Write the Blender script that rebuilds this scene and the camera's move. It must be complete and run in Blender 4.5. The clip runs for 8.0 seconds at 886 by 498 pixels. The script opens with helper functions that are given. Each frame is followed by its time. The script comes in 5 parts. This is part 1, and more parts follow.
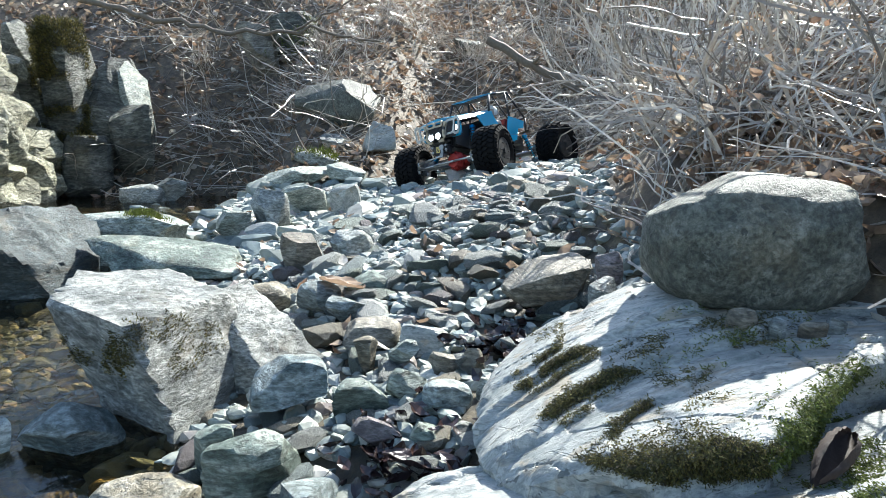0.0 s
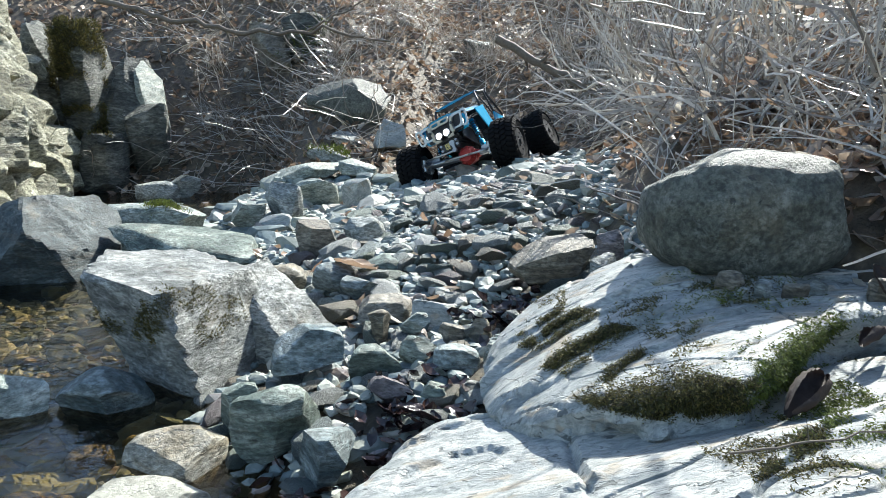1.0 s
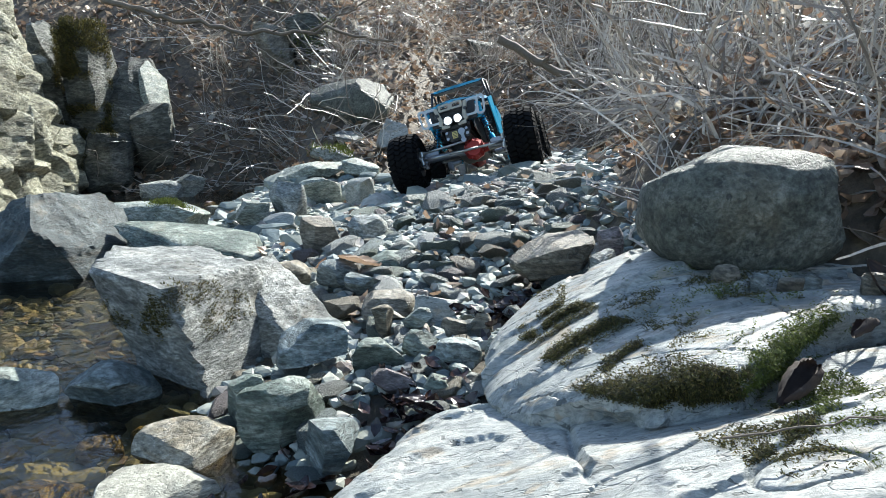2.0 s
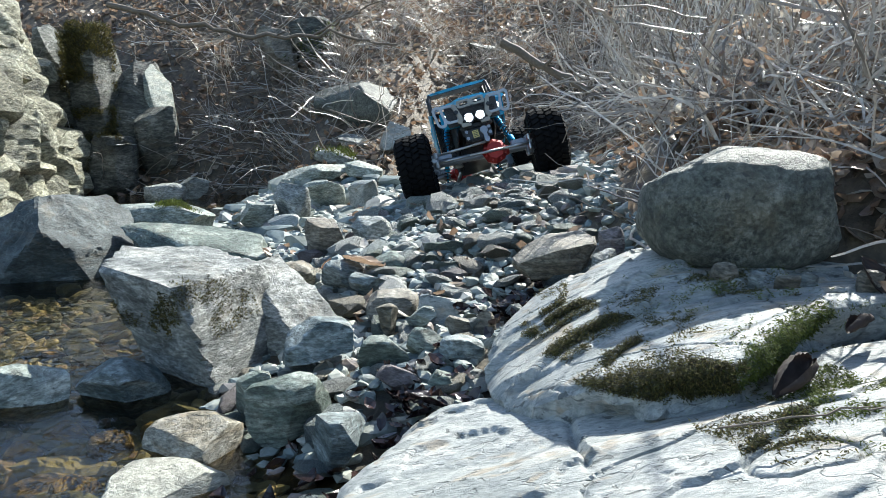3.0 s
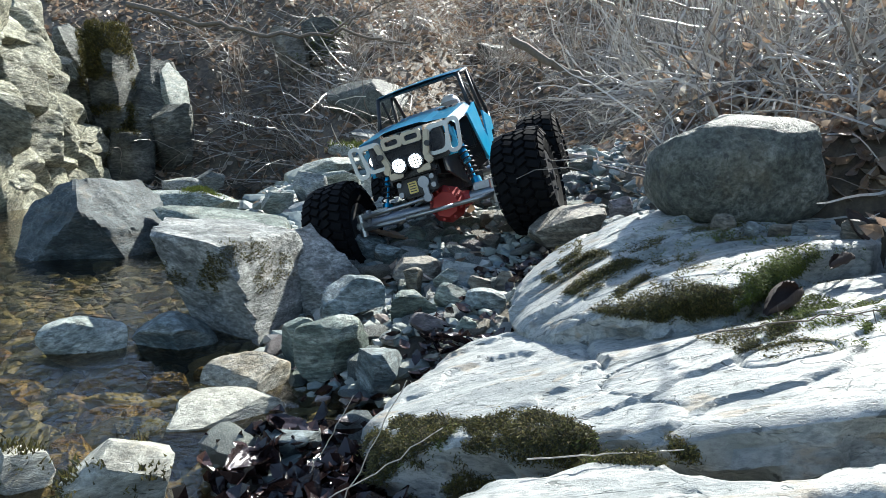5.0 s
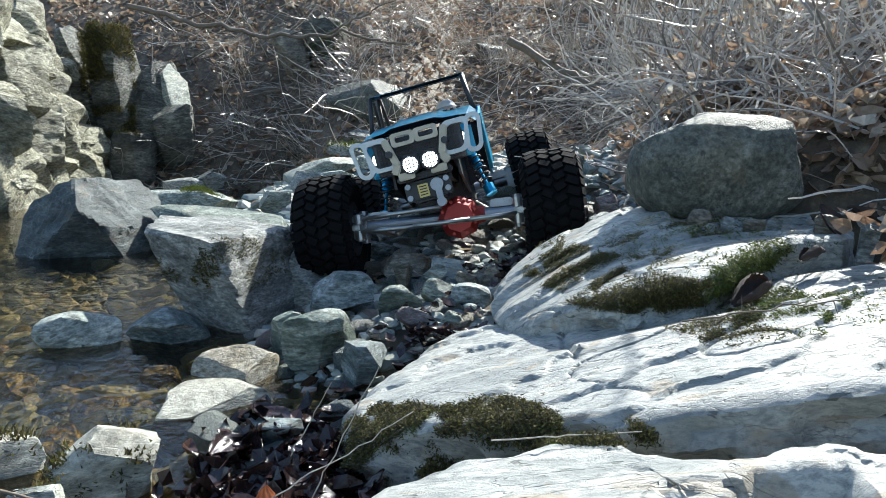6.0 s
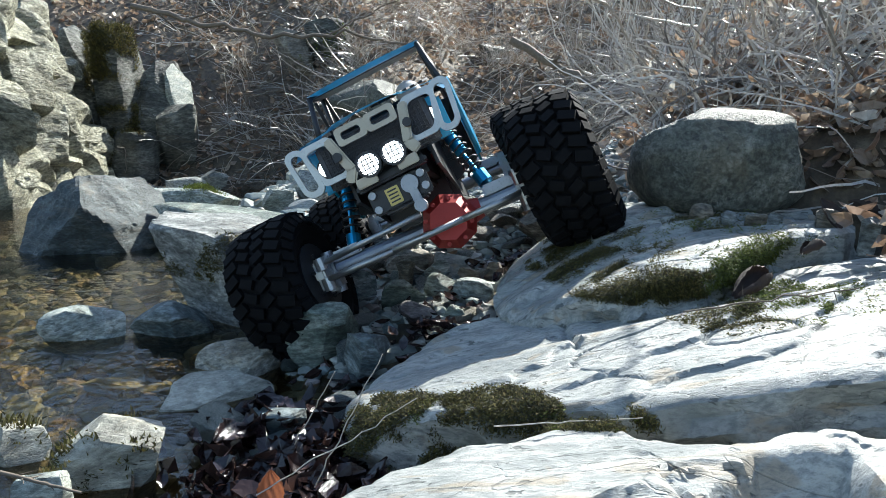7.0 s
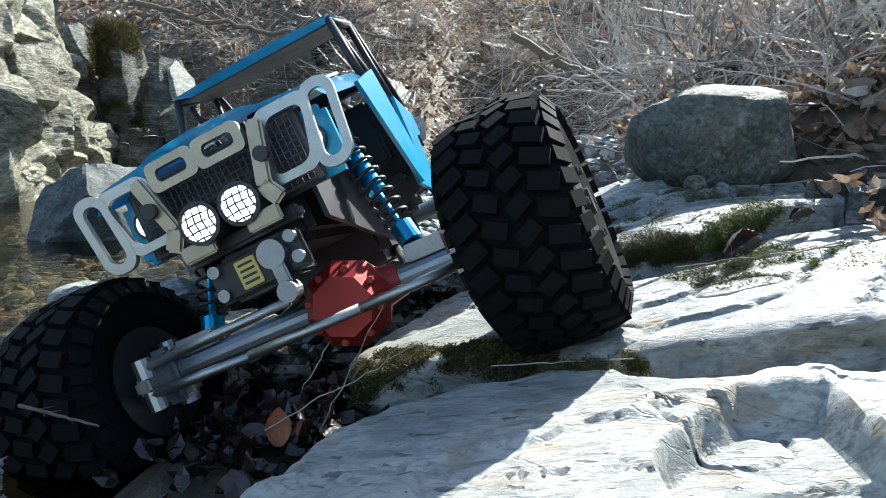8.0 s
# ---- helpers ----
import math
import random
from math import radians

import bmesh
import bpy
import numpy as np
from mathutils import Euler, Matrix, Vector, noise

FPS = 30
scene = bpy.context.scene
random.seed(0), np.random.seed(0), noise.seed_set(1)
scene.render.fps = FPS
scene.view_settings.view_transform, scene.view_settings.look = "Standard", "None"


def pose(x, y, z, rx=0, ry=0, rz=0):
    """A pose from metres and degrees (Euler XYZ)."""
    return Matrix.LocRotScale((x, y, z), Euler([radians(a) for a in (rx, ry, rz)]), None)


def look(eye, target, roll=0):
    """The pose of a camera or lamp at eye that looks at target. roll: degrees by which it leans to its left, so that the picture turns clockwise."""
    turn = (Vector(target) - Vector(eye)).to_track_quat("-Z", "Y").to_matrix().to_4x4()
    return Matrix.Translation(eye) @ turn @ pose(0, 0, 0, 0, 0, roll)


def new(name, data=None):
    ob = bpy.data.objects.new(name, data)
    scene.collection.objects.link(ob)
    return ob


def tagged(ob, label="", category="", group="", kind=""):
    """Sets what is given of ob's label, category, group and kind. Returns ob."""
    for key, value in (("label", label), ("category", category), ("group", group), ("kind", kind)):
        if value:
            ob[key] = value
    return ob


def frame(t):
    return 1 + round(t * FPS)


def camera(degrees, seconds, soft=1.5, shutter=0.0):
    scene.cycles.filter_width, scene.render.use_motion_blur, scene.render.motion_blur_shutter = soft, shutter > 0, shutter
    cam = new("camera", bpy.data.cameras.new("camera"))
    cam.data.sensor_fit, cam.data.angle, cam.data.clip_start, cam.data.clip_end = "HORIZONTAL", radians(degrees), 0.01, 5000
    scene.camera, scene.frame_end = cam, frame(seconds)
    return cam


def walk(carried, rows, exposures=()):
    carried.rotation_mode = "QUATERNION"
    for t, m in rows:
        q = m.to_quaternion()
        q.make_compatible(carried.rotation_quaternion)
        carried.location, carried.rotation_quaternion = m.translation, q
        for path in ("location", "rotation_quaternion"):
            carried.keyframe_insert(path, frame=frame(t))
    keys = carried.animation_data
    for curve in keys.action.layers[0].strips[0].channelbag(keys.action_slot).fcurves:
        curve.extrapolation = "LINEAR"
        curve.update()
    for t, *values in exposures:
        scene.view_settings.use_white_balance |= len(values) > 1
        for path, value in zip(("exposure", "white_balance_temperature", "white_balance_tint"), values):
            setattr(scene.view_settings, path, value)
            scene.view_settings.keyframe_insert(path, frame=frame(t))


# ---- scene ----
cam = camera(65.4, 8.0, 0.9)
METRES, EYE, TILT, LEAN, TURN = 0.23, 0.275, -10.0, 0.0, 0.0
ROWS = [
    (0.0, 0.0, 0.0, 0.0, 0.0, 0.0, -0.0),
    (0.5, -0.015, -0.0738, -0.0638, 0.55, 0.2, -0.18),
    (1.0, -0.0043, -0.1706, -0.1168, 0.72, 0.28, -0.2),
    (1.5, -0.0013, -0.2046, -0.1321, 0.82, 0.27, -0.26),
    (3.0, -0.0086, -0.2721, -0.1537, 1.12, 0.58, -0.3),
    (3.5, -0.0041, -0.3273, -0.1781, 1.2, 0.72, -0.36),
    (4.0, -0.061, -0.4156, -0.2416, 1.29, 0.82, -0.47),
    (4.5, -0.1171, -0.4931, -0.3127, 1.36, 0.89, -0.5),
    (6.0, -0.0179, -0.6138, -0.3688, 1.72, 0.99, -0.41),
    (6.5, -0.0132, -0.626, -0.3772, 1.81, 1.04, -0.48),
    (7.0, -0.0197, -0.6282, -0.3988, 1.89, 1.1, -0.53),
    (7.5, -0.0272, -0.655, -0.4598, 1.97, 1.23, -0.59),
    (8.0, -0.0104, -0.7004, -0.5219, 2.06, 1.27, -0.58),
]
walk(cam, [(t, pose(0, 0, EYE, TILT, LEAN, TURN) @ pose(METRES * x, METRES * y, METRES * z, 90 + pitch, roll, yaw)) for t, x, y, z, yaw, pitch, roll in ROWS],
     exposures=[(0.0, 1.75, 6200, 5), (0.8, 1.6, 6200, 5), (1.6, 1.42, 6200, 5), (6.0, 1.42, 6200, 5), (8.0, 1.5, 6200, 5)])

# ---- light ----
SUN_AZ, SUN_EL = 32.0, 42.0          # degrees to the right of straight ahead, and above the horizon
world = bpy.data.worlds.new("sky")
scene.world = world
world.use_nodes = True
wt = world.node_tree
sky = wt.nodes.new("ShaderNodeTexSky")
sky.sky_type, sky.sun_disc = "NISHITA", False
sky.sun_elevation, sky.sun_rotation = radians(SUN_EL), radians(SUN_AZ)
wt.nodes["Background"].inputs["Strength"].default_value = 0.105
wt.links.new(sky.outputs[0], wt.nodes["Background"].inputs[0])
sun = new("sun", bpy.data.lights.new("sun", "SUN"))
sun.data.energy, sun.data.angle, sun.data.color = 4.5, radians(0.6), (1.0, 0.955, 0.88)
sd = Vector((math.sin(radians(SUN_AZ)) * math.cos(radians(SUN_EL)), math.cos(radians(SUN_AZ)) * math.cos(radians(SUN_EL)), math.sin(radians(SUN_EL))))
sun.matrix_world = look(sd * 10, (0, 0, 0))


# ---- materials ----
class Nodes:
    """A small wrapper to write node trees in few lines."""

    def __init__(self, name):
        self.mat = bpy.data.materials.new(name)
        self.mat.use_nodes = True
        self.tree = self.mat.node_tree
        self.bsdf = self.tree.nodes["Principled BSDF"]
        self.coord = self.tree.nodes.new("ShaderNodeTexCoord")

    def node(self, kind, **values):
        n = self.tree.nodes.new("ShaderNode" + kind)
        for key, value in values.items():
            if key in n.inputs:
                n.inputs[key].default_value = value
        return n

    def link(self, a, b):
        self.tree.links.new(a, b)

    def noise(self, scale, detail=6, rough=0.6, space="Object", distort=0.0):
        n = self.node("TexNoise", Scale=scale, Detail=detail, Roughness=rough, Distortion=distort)
        self.link(self.coord.outputs[space], n.inputs["Vector"])
        return n.outputs["Fac"]

    def ramp(self, fac, stops):
        n = self.node("ValToRGB")
        while len(n.color_ramp.elements) < len(stops):
            n.color_ramp.elements.new(0.5)
        for e, (p, c) in zip(n.color_ramp.elements, stops):
            e.position, e.color = p, (*c, 1) if len(c) == 3 else c
        self.link(fac, n.inputs["Fac"])
        return n.outputs["Color"]

    def grey(self, fac, a, b):
        n = self.node("MapRange", **{"From Min": a, "From Max": b})
        self.link(fac, n.inputs["Value"])
        return n.outputs["Result"]

    def mix(self, fac, a, b, blend="MIX"):
        n = self.tree.nodes.new("ShaderNodeMix")
        n.data_type, n.blend_type = "RGBA", blend
        for value, socket in ((fac, n.inputs["Factor"]), (a, n.inputs["A"]), (b, n.inputs["B"])):
            if isinstance(value, (int, float)):
                socket.default_value = value
            elif isinstance(value, tuple):
                socket.default_value = (*value, 1)
            else:
                self.link(value, socket)
        return n.outputs["Result"]

    def math(self, op, a, b=0.0):
        n = self.node("Math")
        n.operation = op
        for value, socket in ((a, n.inputs[0]), (b, n.inputs[1])):
            if isinstance(value, (int, float)):
                socket.default_value = value
            else:
                self.link(value, socket)
        return n.outputs[0]

    def bump(self, height, strength=0.5, distance=0.002, before=None):
        n = self.node("Bump", Strength=strength, Distance=distance)
        self.link(height, n.inputs["Height"])
        if before:
            self.link(before, n.inputs["Normal"])
        return n.outputs["Normal"]

    def done(self, colour=None, rough=None, normal=None, **values):
        for key, value in (("Base Color", colour), ("Roughness", rough), ("Normal", normal)):
            if value is None:
                continue
            if isinstance(value, (int, float)):
                self.bsdf.inputs[key].default_value = value
            elif isinstance(value, tuple):
                self.bsdf.inputs[key].default_value = (*value, 1)
            else:
                self.link(value, self.bsdf.inputs[key])
        for key, value in values.items():
            self.bsdf.inputs[key].default_value = value
        return self.mat


def rock_material(name, dark, mid, pale, veins=0.5, stain=(0.30, 0.22, 0.12), stain_amount=0.25, wet=False, grain=1.0, relief=0.006, strata=2.6, mottle=1.0):
    """Layered stone: broad patches, fine speckle, calcite veins, rusty stains and lichen."""
    m = Nodes(name)
    info = m.node("ObjectInfo")
    shift = m.node("VectorMath")
    shift.operation = "ADD"
    m.link(m.coord.outputs["Object"], shift.inputs[0])
    m.link(info.outputs["Random"], shift.inputs[1])
    stretch = m.node("Mapping", Rotation=(0.25, 0.15, 0.4), Scale=(1, 1, strata))
    m.link(shift.outputs[0], stretch.inputs["Vector"])

    def tex(scale, detail=8, rough=0.62, distort=0.0):
        n = m.node("TexNoise", Scale=scale * grain, Detail=detail, Roughness=rough, Distortion=distort)
        m.link(stretch.outputs[0], n.inputs["Vector"])
        return n.outputs["Fac"]
    broad = tex(16, 8, 0.65, 0.6)
    fine = tex(120, 10, 0.7)
    speck = tex(520, 4, 0.6)
    colour = m.ramp(broad, [(0.33, dark), (0.47, mid), (0.62, pale)])
    colour = m.mix(m.grey(fine, 0.40, 0.60), m.mix(0.72 * mottle, colour, (0.13, 0.14, 0.12), "MULTIPLY"), colour)
    colour = m.mix(m.grey(tex(42, 8, 0.7, 1.5), 0.42, 0.56), m.mix(0.5 * mottle, colour, (0.20, 0.20, 0.16), "MULTIPLY"), colour)
    vor = m.node("TexVoronoi", Scale=26 * grain)
    vor.feature = "DISTANCE_TO_EDGE"
    warp = m.node("VectorMath")
    warp.operation = "MULTIPLY_ADD"
    wn = m.node("TexNoise", Scale=22 * grain, Detail=5)
    m.link(stretch.outputs[0], wn.inputs["Vector"])
    m.link(wn.outputs["Color"], warp.inputs[0])
    warp.inputs[1].default_value = (0.07, 0.07, 0.07)
    m.link(stretch.outputs[0], warp.inputs[2])
    m.link(warp.outputs[0], vor.inputs["Vector"])
    vein = m.math("MULTIPLY", m.grey(vor.outputs["Distance"], 0.05, 0.0), m.math("MULTIPLY", m.grey(tex(9), 0.48, 0.62), veins))
    colour = m.mix(vein, colour, (0.72, 0.72, 0.68))
    colour = m.mix(m.math("MULTIPLY", m.grey(tex(11, 6, 0.6, 1.0), 0.56, 0.72), stain_amount), colour, stain)
    colour = m.mix(m.math("MULTIPLY", m.grey(speck, 0.60, 0.70), 0.3 * mottle), colour, (0.05, 0.055, 0.05))
    pits = m.math("MULTIPLY", m.grey(tex(95, 5, 0.6, 0.8), 0.625, 0.665), 0.7)
    colour = m.mix(pits, colour, (0.045, 0.05, 0.045))
    line = m.math("ABSOLUTE", m.math("SUBTRACT", tex(14, 7, 0.6, 0.8), 0.5))
    colour = m.mix(m.math("MULTIPLY", m.grey(line, 0.010, 0.0), 0.4), colour, (0.05, 0.055, 0.05))
    hue = m.node("HueSaturation", Saturation=1.0)
    m.link(m.math("ADD", m.math("MULTIPLY", info.outputs["Random"], 0.35), 0.82), hue.inputs["Value"])
    m.link(colour, hue.inputs["Color"])
    height = m.math("ADD", m.math("MULTIPLY", broad, 0.8), m.math("ADD", m.math("MULTIPLY", fine, 0.5), m.math("MULTIPLY", speck, 0.12)))
    crack = m.math("MULTIPLY", m.grey(vor.outputs["Distance"], 0.0, 0.03), 0.08)
    height = m.math("SUBTRACT", m.math("ADD", height, crack), m.math("MULTIPLY", pits, 0.5))
    normal = m.bump(height, 0.45 + 0.45 * mottle, relief)
    rough = m.grey(fine, 0.0, 1.6) if wet else m.math("ADD", m.math("MULTIPLY", fine, 0.35), 0.42)
    return m.done(hue.outputs["Color"], rough, normal, **({"Specular IOR Level": 0.6} if wet else {"Specular IOR Level": 0.4}))


def limestone_material():
    """Worn white limestone: broad grey and tan patches, streaks along the bedding, dark flecks and hairline cracks."""
    m = Nodes("white_limestone")
    streak = m.node("Mapping", Rotation=(0.1, 0.2, 0.55), Scale=(1, 2.6, 2.2))
    m.link(m.coord.outputs["Object"], streak.inputs["Vector"])

    def tex(scale, detail=6, rough=0.6, distort=0.0):
        n = m.node("TexNoise", Scale=scale, Detail=detail, Roughness=rough, Distortion=distort)
        m.link(streak.outputs[0], n.inputs["Vector"])
        return n.outputs["Fac"]
    broad, mid, fine, speck = tex(9, 6, 0.55, 0.8), tex(38, 8, 0.65, 1.2), tex(150, 8, 0.7), tex(620, 4, 0.6)
    colour = m.ramp(broad, [(0.34, (0.21, 0.225, 0.215)), (0.46, (0.33, 0.34, 0.32)), (0.60, (0.43, 0.425, 0.385))])
    colour = m.mix(m.math("MULTIPLY", m.grey(mid, 0.54, 0.38), 0.7), colour, (0.15, 0.17, 0.165))
    colour = m.mix(m.math("MULTIPLY", m.grey(tex(15, 5, 0.5, 1.6), 0.56, 0.64), 0.6), colour, (0.29, 0.225, 0.145))
    colour = m.mix(m.math("MULTIPLY", m.grey(fine, 0.52, 0.36), 0.65), colour, (0.11, 0.12, 0.115))
    colour = m.mix(m.math("MULTIPLY", m.grey(speck, 0.60, 0.68), 0.35), colour, (0.12, 0.13, 0.12))
    flecks = m.grey(tex(70, 3, 0.5, 0.6), 0.645, 0.67)
    colour = m.mix(m.math("MULTIPLY", flecks, 0.75), colour, (0.06, 0.065, 0.06))
    line = m.math("ABSOLUTE", m.math("SUBTRACT", tex(8, 5, 0.5, 0.6), 0.5))
    hair = m.grey(line, 0.005, 0.0)
    colour = m.mix(m.math("MULTIPLY", hair, 0.28), colour, (0.07, 0.075, 0.07))
    height = m.math("SUBTRACT", m.math("ADD", m.math("MULTIPLY", mid, 0.5), m.math("ADD", m.math("MULTIPLY", fine, 0.45), m.math("MULTIPLY", speck, 0.12))), m.math("ADD", m.math("MULTIPLY", flecks, 0.4), m.math("MULTIPLY", hair, 0.3)))
    return m.done(colour, m.math("ADD", m.math("MULTIPLY", fine, 0.35), 0.38), m.bump(height, 0.7, 0.0035), **{"Specular IOR Level": 0.4})


ROCK = {
    "white": limestone_material(),
    "shore": rock_material("cream_shore_stone", (0.20, 0.19, 0.155), (0.42, 0.41, 0.34), (0.60, 0.58, 0.48), 0.1, (0.30, 0.23, 0.13), 0.5, mottle=0.7),
    "pale": rock_material("pale_limestone", (0.16, 0.20, 0.18), (0.36, 0.40, 0.36), (0.60, 0.61, 0.53), 0.3, (0.38, 0.30, 0.18), 0.3),
    "grey": rock_material("grey_limestone", (0.15, 0.165, 0.155), (0.35, 0.37, 0.35), (0.62, 0.62, 0.57), 0.15),
    "block": rock_material("stained_block_stone", (0.10, 0.105, 0.095), (0.27, 0.28, 0.265), (0.52, 0.52, 0.48), 0.2, (0.16, 0.12, 0.07), 0.4),
    "deep": rock_material("dark_blue_stone", (0.022, 0.035, 0.038), (0.055, 0.078, 0.082), (0.14, 0.17, 0.17), 0.2),
    "blue": rock_material("blue_green_slate", (0.07, 0.11, 0.125), (0.19, 0.235, 0.235), (0.42, 0.47, 0.46), 0.15),
    "green": rock_material("green_slate", (0.08, 0.11, 0.09), (0.20, 0.25, 0.21), (0.46, 0.50, 0.43), 0.12),
    "brown": rock_material("brown_sandstone", (0.12, 0.10, 0.075), (0.25, 0.215, 0.165), (0.42, 0.38, 0.31), 0.15),
    "tan": rock_material("tan_stone", (0.20, 0.16, 0.10), (0.36, 0.31, 0.22), (0.55, 0.52, 0.44), 0.3),
    "ochre": rock_material("ochre_algae_stone", (0.13, 0.085, 0.025), (0.33, 0.23, 0.075), (0.52, 0.43, 0.22), 0.2, (0.30, 0.15, 0.03), 0.5),
    "purple": rock_material("purple_slate", (0.10, 0.08, 0.085), (0.22, 0.18, 0.18), (0.38, 0.33, 0.32), 0.4),
    "boulder": rock_material("grey_green_boulder_stone", (0.13, 0.14, 0.11), (0.20, 0.205, 0.165), (0.31, 0.31, 0.255), 0.12, (0.25, 0.20, 0.12), 0.3, grain=1.8, strata=1.0, relief=0.008),
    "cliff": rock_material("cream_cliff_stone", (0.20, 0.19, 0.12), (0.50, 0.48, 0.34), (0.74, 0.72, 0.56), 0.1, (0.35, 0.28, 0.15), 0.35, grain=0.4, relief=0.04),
    # the cliff's stone again, with shade put into its darker colour
    "shade": rock_material("shaded_cliff_stone", (0.06, 0.065, 0.055), (0.14, 0.145, 0.12), (0.34, 0.34, 0.29), 0.2, grain=0.4, relief=0.03),
}


def gravel_material():
    m = Nodes("mixed_gravel")
    geo = m.node("NewGeometry")
    rnd = geo.outputs["Random Per Island"]
    colour = m.ramp(rnd, [(0.0, (0.12, 0.155, 0.155)), (0.2, (0.21, 0.255, 0.25)), (0.4, (0.32, 0.33, 0.275)), (0.55, (0.18, 0.21, 0.20)),
                          (0.7, (0.45, 0.46, 0.39)), (0.82, (0.32, 0.25, 0.225)), (0.9, (0.60, 0.60, 0.53)), (1.0, (0.16, 0.185, 0.175))])
    n1, n2 = m.noise(60, 8, 0.65), m.noise(300, 6, 0.6)
    colour = m.mix(m.grey(n1, 0.3, 0.7), m.mix(0.7, colour, (0.35, 0.37, 0.36), "MULTIPLY"), colour)
    colour = m.mix(m.math("MULTIPLY", m.grey(n2, 0.58, 0.7), 0.25), colour, (0.5, 0.5, 0.46))
    return m.done(colour, m.math("ADD", m.math("MULTIPLY", n2, 0.4), 0.4), m.bump(m.math("ADD", n1, m.math("MULTIPLY", n2, 0.4)), 0.6, 0.003))


def ground_material():
    m = Nodes("stream_bed_and_soil")
    n1, n2, n3 = m.noise(4, 8), m.noise(45, 8, 0.7), m.noise(260, 5)
    soil = m.ramp(n2, [(0.3, (0.035, 0.028, 0.02)), (0.5, (0.10, 0.075, 0.05)), (0.7, (0.20, 0.155, 0.10))])
    silt = m.ramp(n2, [(0.3, (0.018, 0.016, 0.012)), (0.5, (0.055, 0.045, 0.028)), (0.7, (0.13, 0.10, 0.055))])
    pos = m.node("SeparateXYZ")
    m.link(m.coord.outputs["Object"], pos.inputs[0])
    up = m.grey(m.math("ADD", pos.outputs["Z"], m.math("MULTIPLY", n1, 0.08)), 0.17, 0.22)
    return m.done(m.mix(up, silt, soil), 0.75, m.bump(m.math("ADD", n2, m.math("MULTIPLY", n3, 0.4)), 0.8, 0.008))


def leaf_material(name, stops, gloss=0.5, through_light=0.45):
    m = Nodes(name)
    geo = m.node("NewGeometry")
    colour = m.ramp(geo.outputs["Random Per Island"], stops)
    n = m.noise(160, 6)
    colour = m.mix(m.grey(n, 0.3, 0.75), m.mix(0.6, colour, (0.4, 0.36, 0.3), "MULTIPLY"), colour)
    mat = m.done(colour, gloss, m.bump(n, 0.4, 0.002))
    if through_light:
        t = m.node("BsdfTranslucent")
        m.link(colour, t.inputs["Color"])
        mix = m.node("MixShader", Fac=through_light)
        m.link(m.bsdf.outputs[0], mix.inputs[1])
        m.link(t.outputs[0], mix.inputs[2])
        m.link(mix.outputs[0], m.tree.nodes["Material Output"].inputs["Surface"])
    return mat


def plain(name, colour, rough, metal=0.0, scale=300, wear=0.25, bump=0.15, **more):
    """Paint, rubber or metal with fine scuffs and dust."""
    m = Nodes(name)
    n, n2 = m.noise(scale, 6, 0.65), m.noise(scale * 0.12, 6, 0.6)
    c = m.mix(m.math("MULTIPLY", m.grey(n2, 0.45, 0.75), wear), colour, tuple(0.8 * x + 0.02 for x in colour))
    c = m.mix(m.math("MULTIPLY", m.grey(n, 0.55, 0.7), wear), c, tuple(0.45 * x for x in colour))
    return m.done(c, m.math("ADD", m.math("MULTIPLY", n2, 0.3), rough - 0.12), m.bump(n, bump, 0.0006), Metallic=metal, **more)


def glow(name, colour, strength):
    m = Nodes(name)
    return m.done(colour, 0.3, None, **{"Emission Color": (*colour, 1), "Emission Strength": strength})


def water_material():
    m = Nodes("clear_stream_water")
    out = m.tree.nodes["Material Output"]
    wave = m.math("ADD", m.noise(26, 3, 0.5, distort=1.2), m.math("MULTIPLY", m.noise(90, 2), 0.25))
    normal = m.bump(wave, 0.4, 0.01)
    clear, gloss, mix, fres = m.node("BsdfTransparent"), m.node("BsdfGlossy", Roughness=0.03), m.node("MixShader"), m.node("Fresnel", IOR=1.33)
    clear.inputs["Color"].default_value = (0.66, 0.57, 0.38, 1)
    m.link(normal, gloss.inputs["Normal"])
    m.link(normal, fres.inputs["Normal"])
    m.link(fres.outputs[0], mix.inputs["Fac"])
    m.link(clear.outputs[0], mix.inputs[1])
    m.link(gloss.outputs[0], mix.inputs[2])
    m.link(mix.outputs[0], out.inputs["Surface"])
    return m.mat


GRAVEL, GROUND, WATER = gravel_material(), ground_material(), water_material()
LITTER = leaf_material("dry_leaves", [(0.0, (0.17, 0.11, 0.08)), (0.2, (0.37, 0.27, 0.19)), (0.4, (0.26, 0.17, 0.11)), (0.6, (0.50, 0.41, 0.31)), (0.8, (0.33, 0.20, 0.13)), (0.92, (0.62, 0.57, 0.50)), (1.0, (0.72, 0.68, 0.62))], 0.36, 0.32)
SOAKED = leaf_material("soaked_leaves", [(0.0, (0.016, 0.010, 0.011)), (0.6, (0.03, 0.018, 0.018)), (1.0, (0.06, 0.032, 0.025))], 0.2, 0.0)
STALK = leaf_material("dead_stalks", [(0.0, (0.20, 0.175, 0.155)), (0.35, (0.47, 0.435, 0.39)), (0.7, (0.69, 0.655, 0.605)), (1.0, (0.83, 0.81, 0.775))], 0.28, 0.4)
BARK = leaf_material("grey_brown_bark", [(0.0, (0.10, 0.08, 0.06)), (1.0, (0.22, 0.18, 0.14))], 0.8, 0.0)
MOSS = leaf_material("green_moss", [(0.0, (0.035, 0.026, 0.012)), (0.35, (0.06, 0.058, 0.016)), (0.7, (0.115, 0.11, 0.028)), (0.9, (0.22, 0.19, 0.05)), (1.0, (0.28, 0.21, 0.08))], 0.7, 0.3)
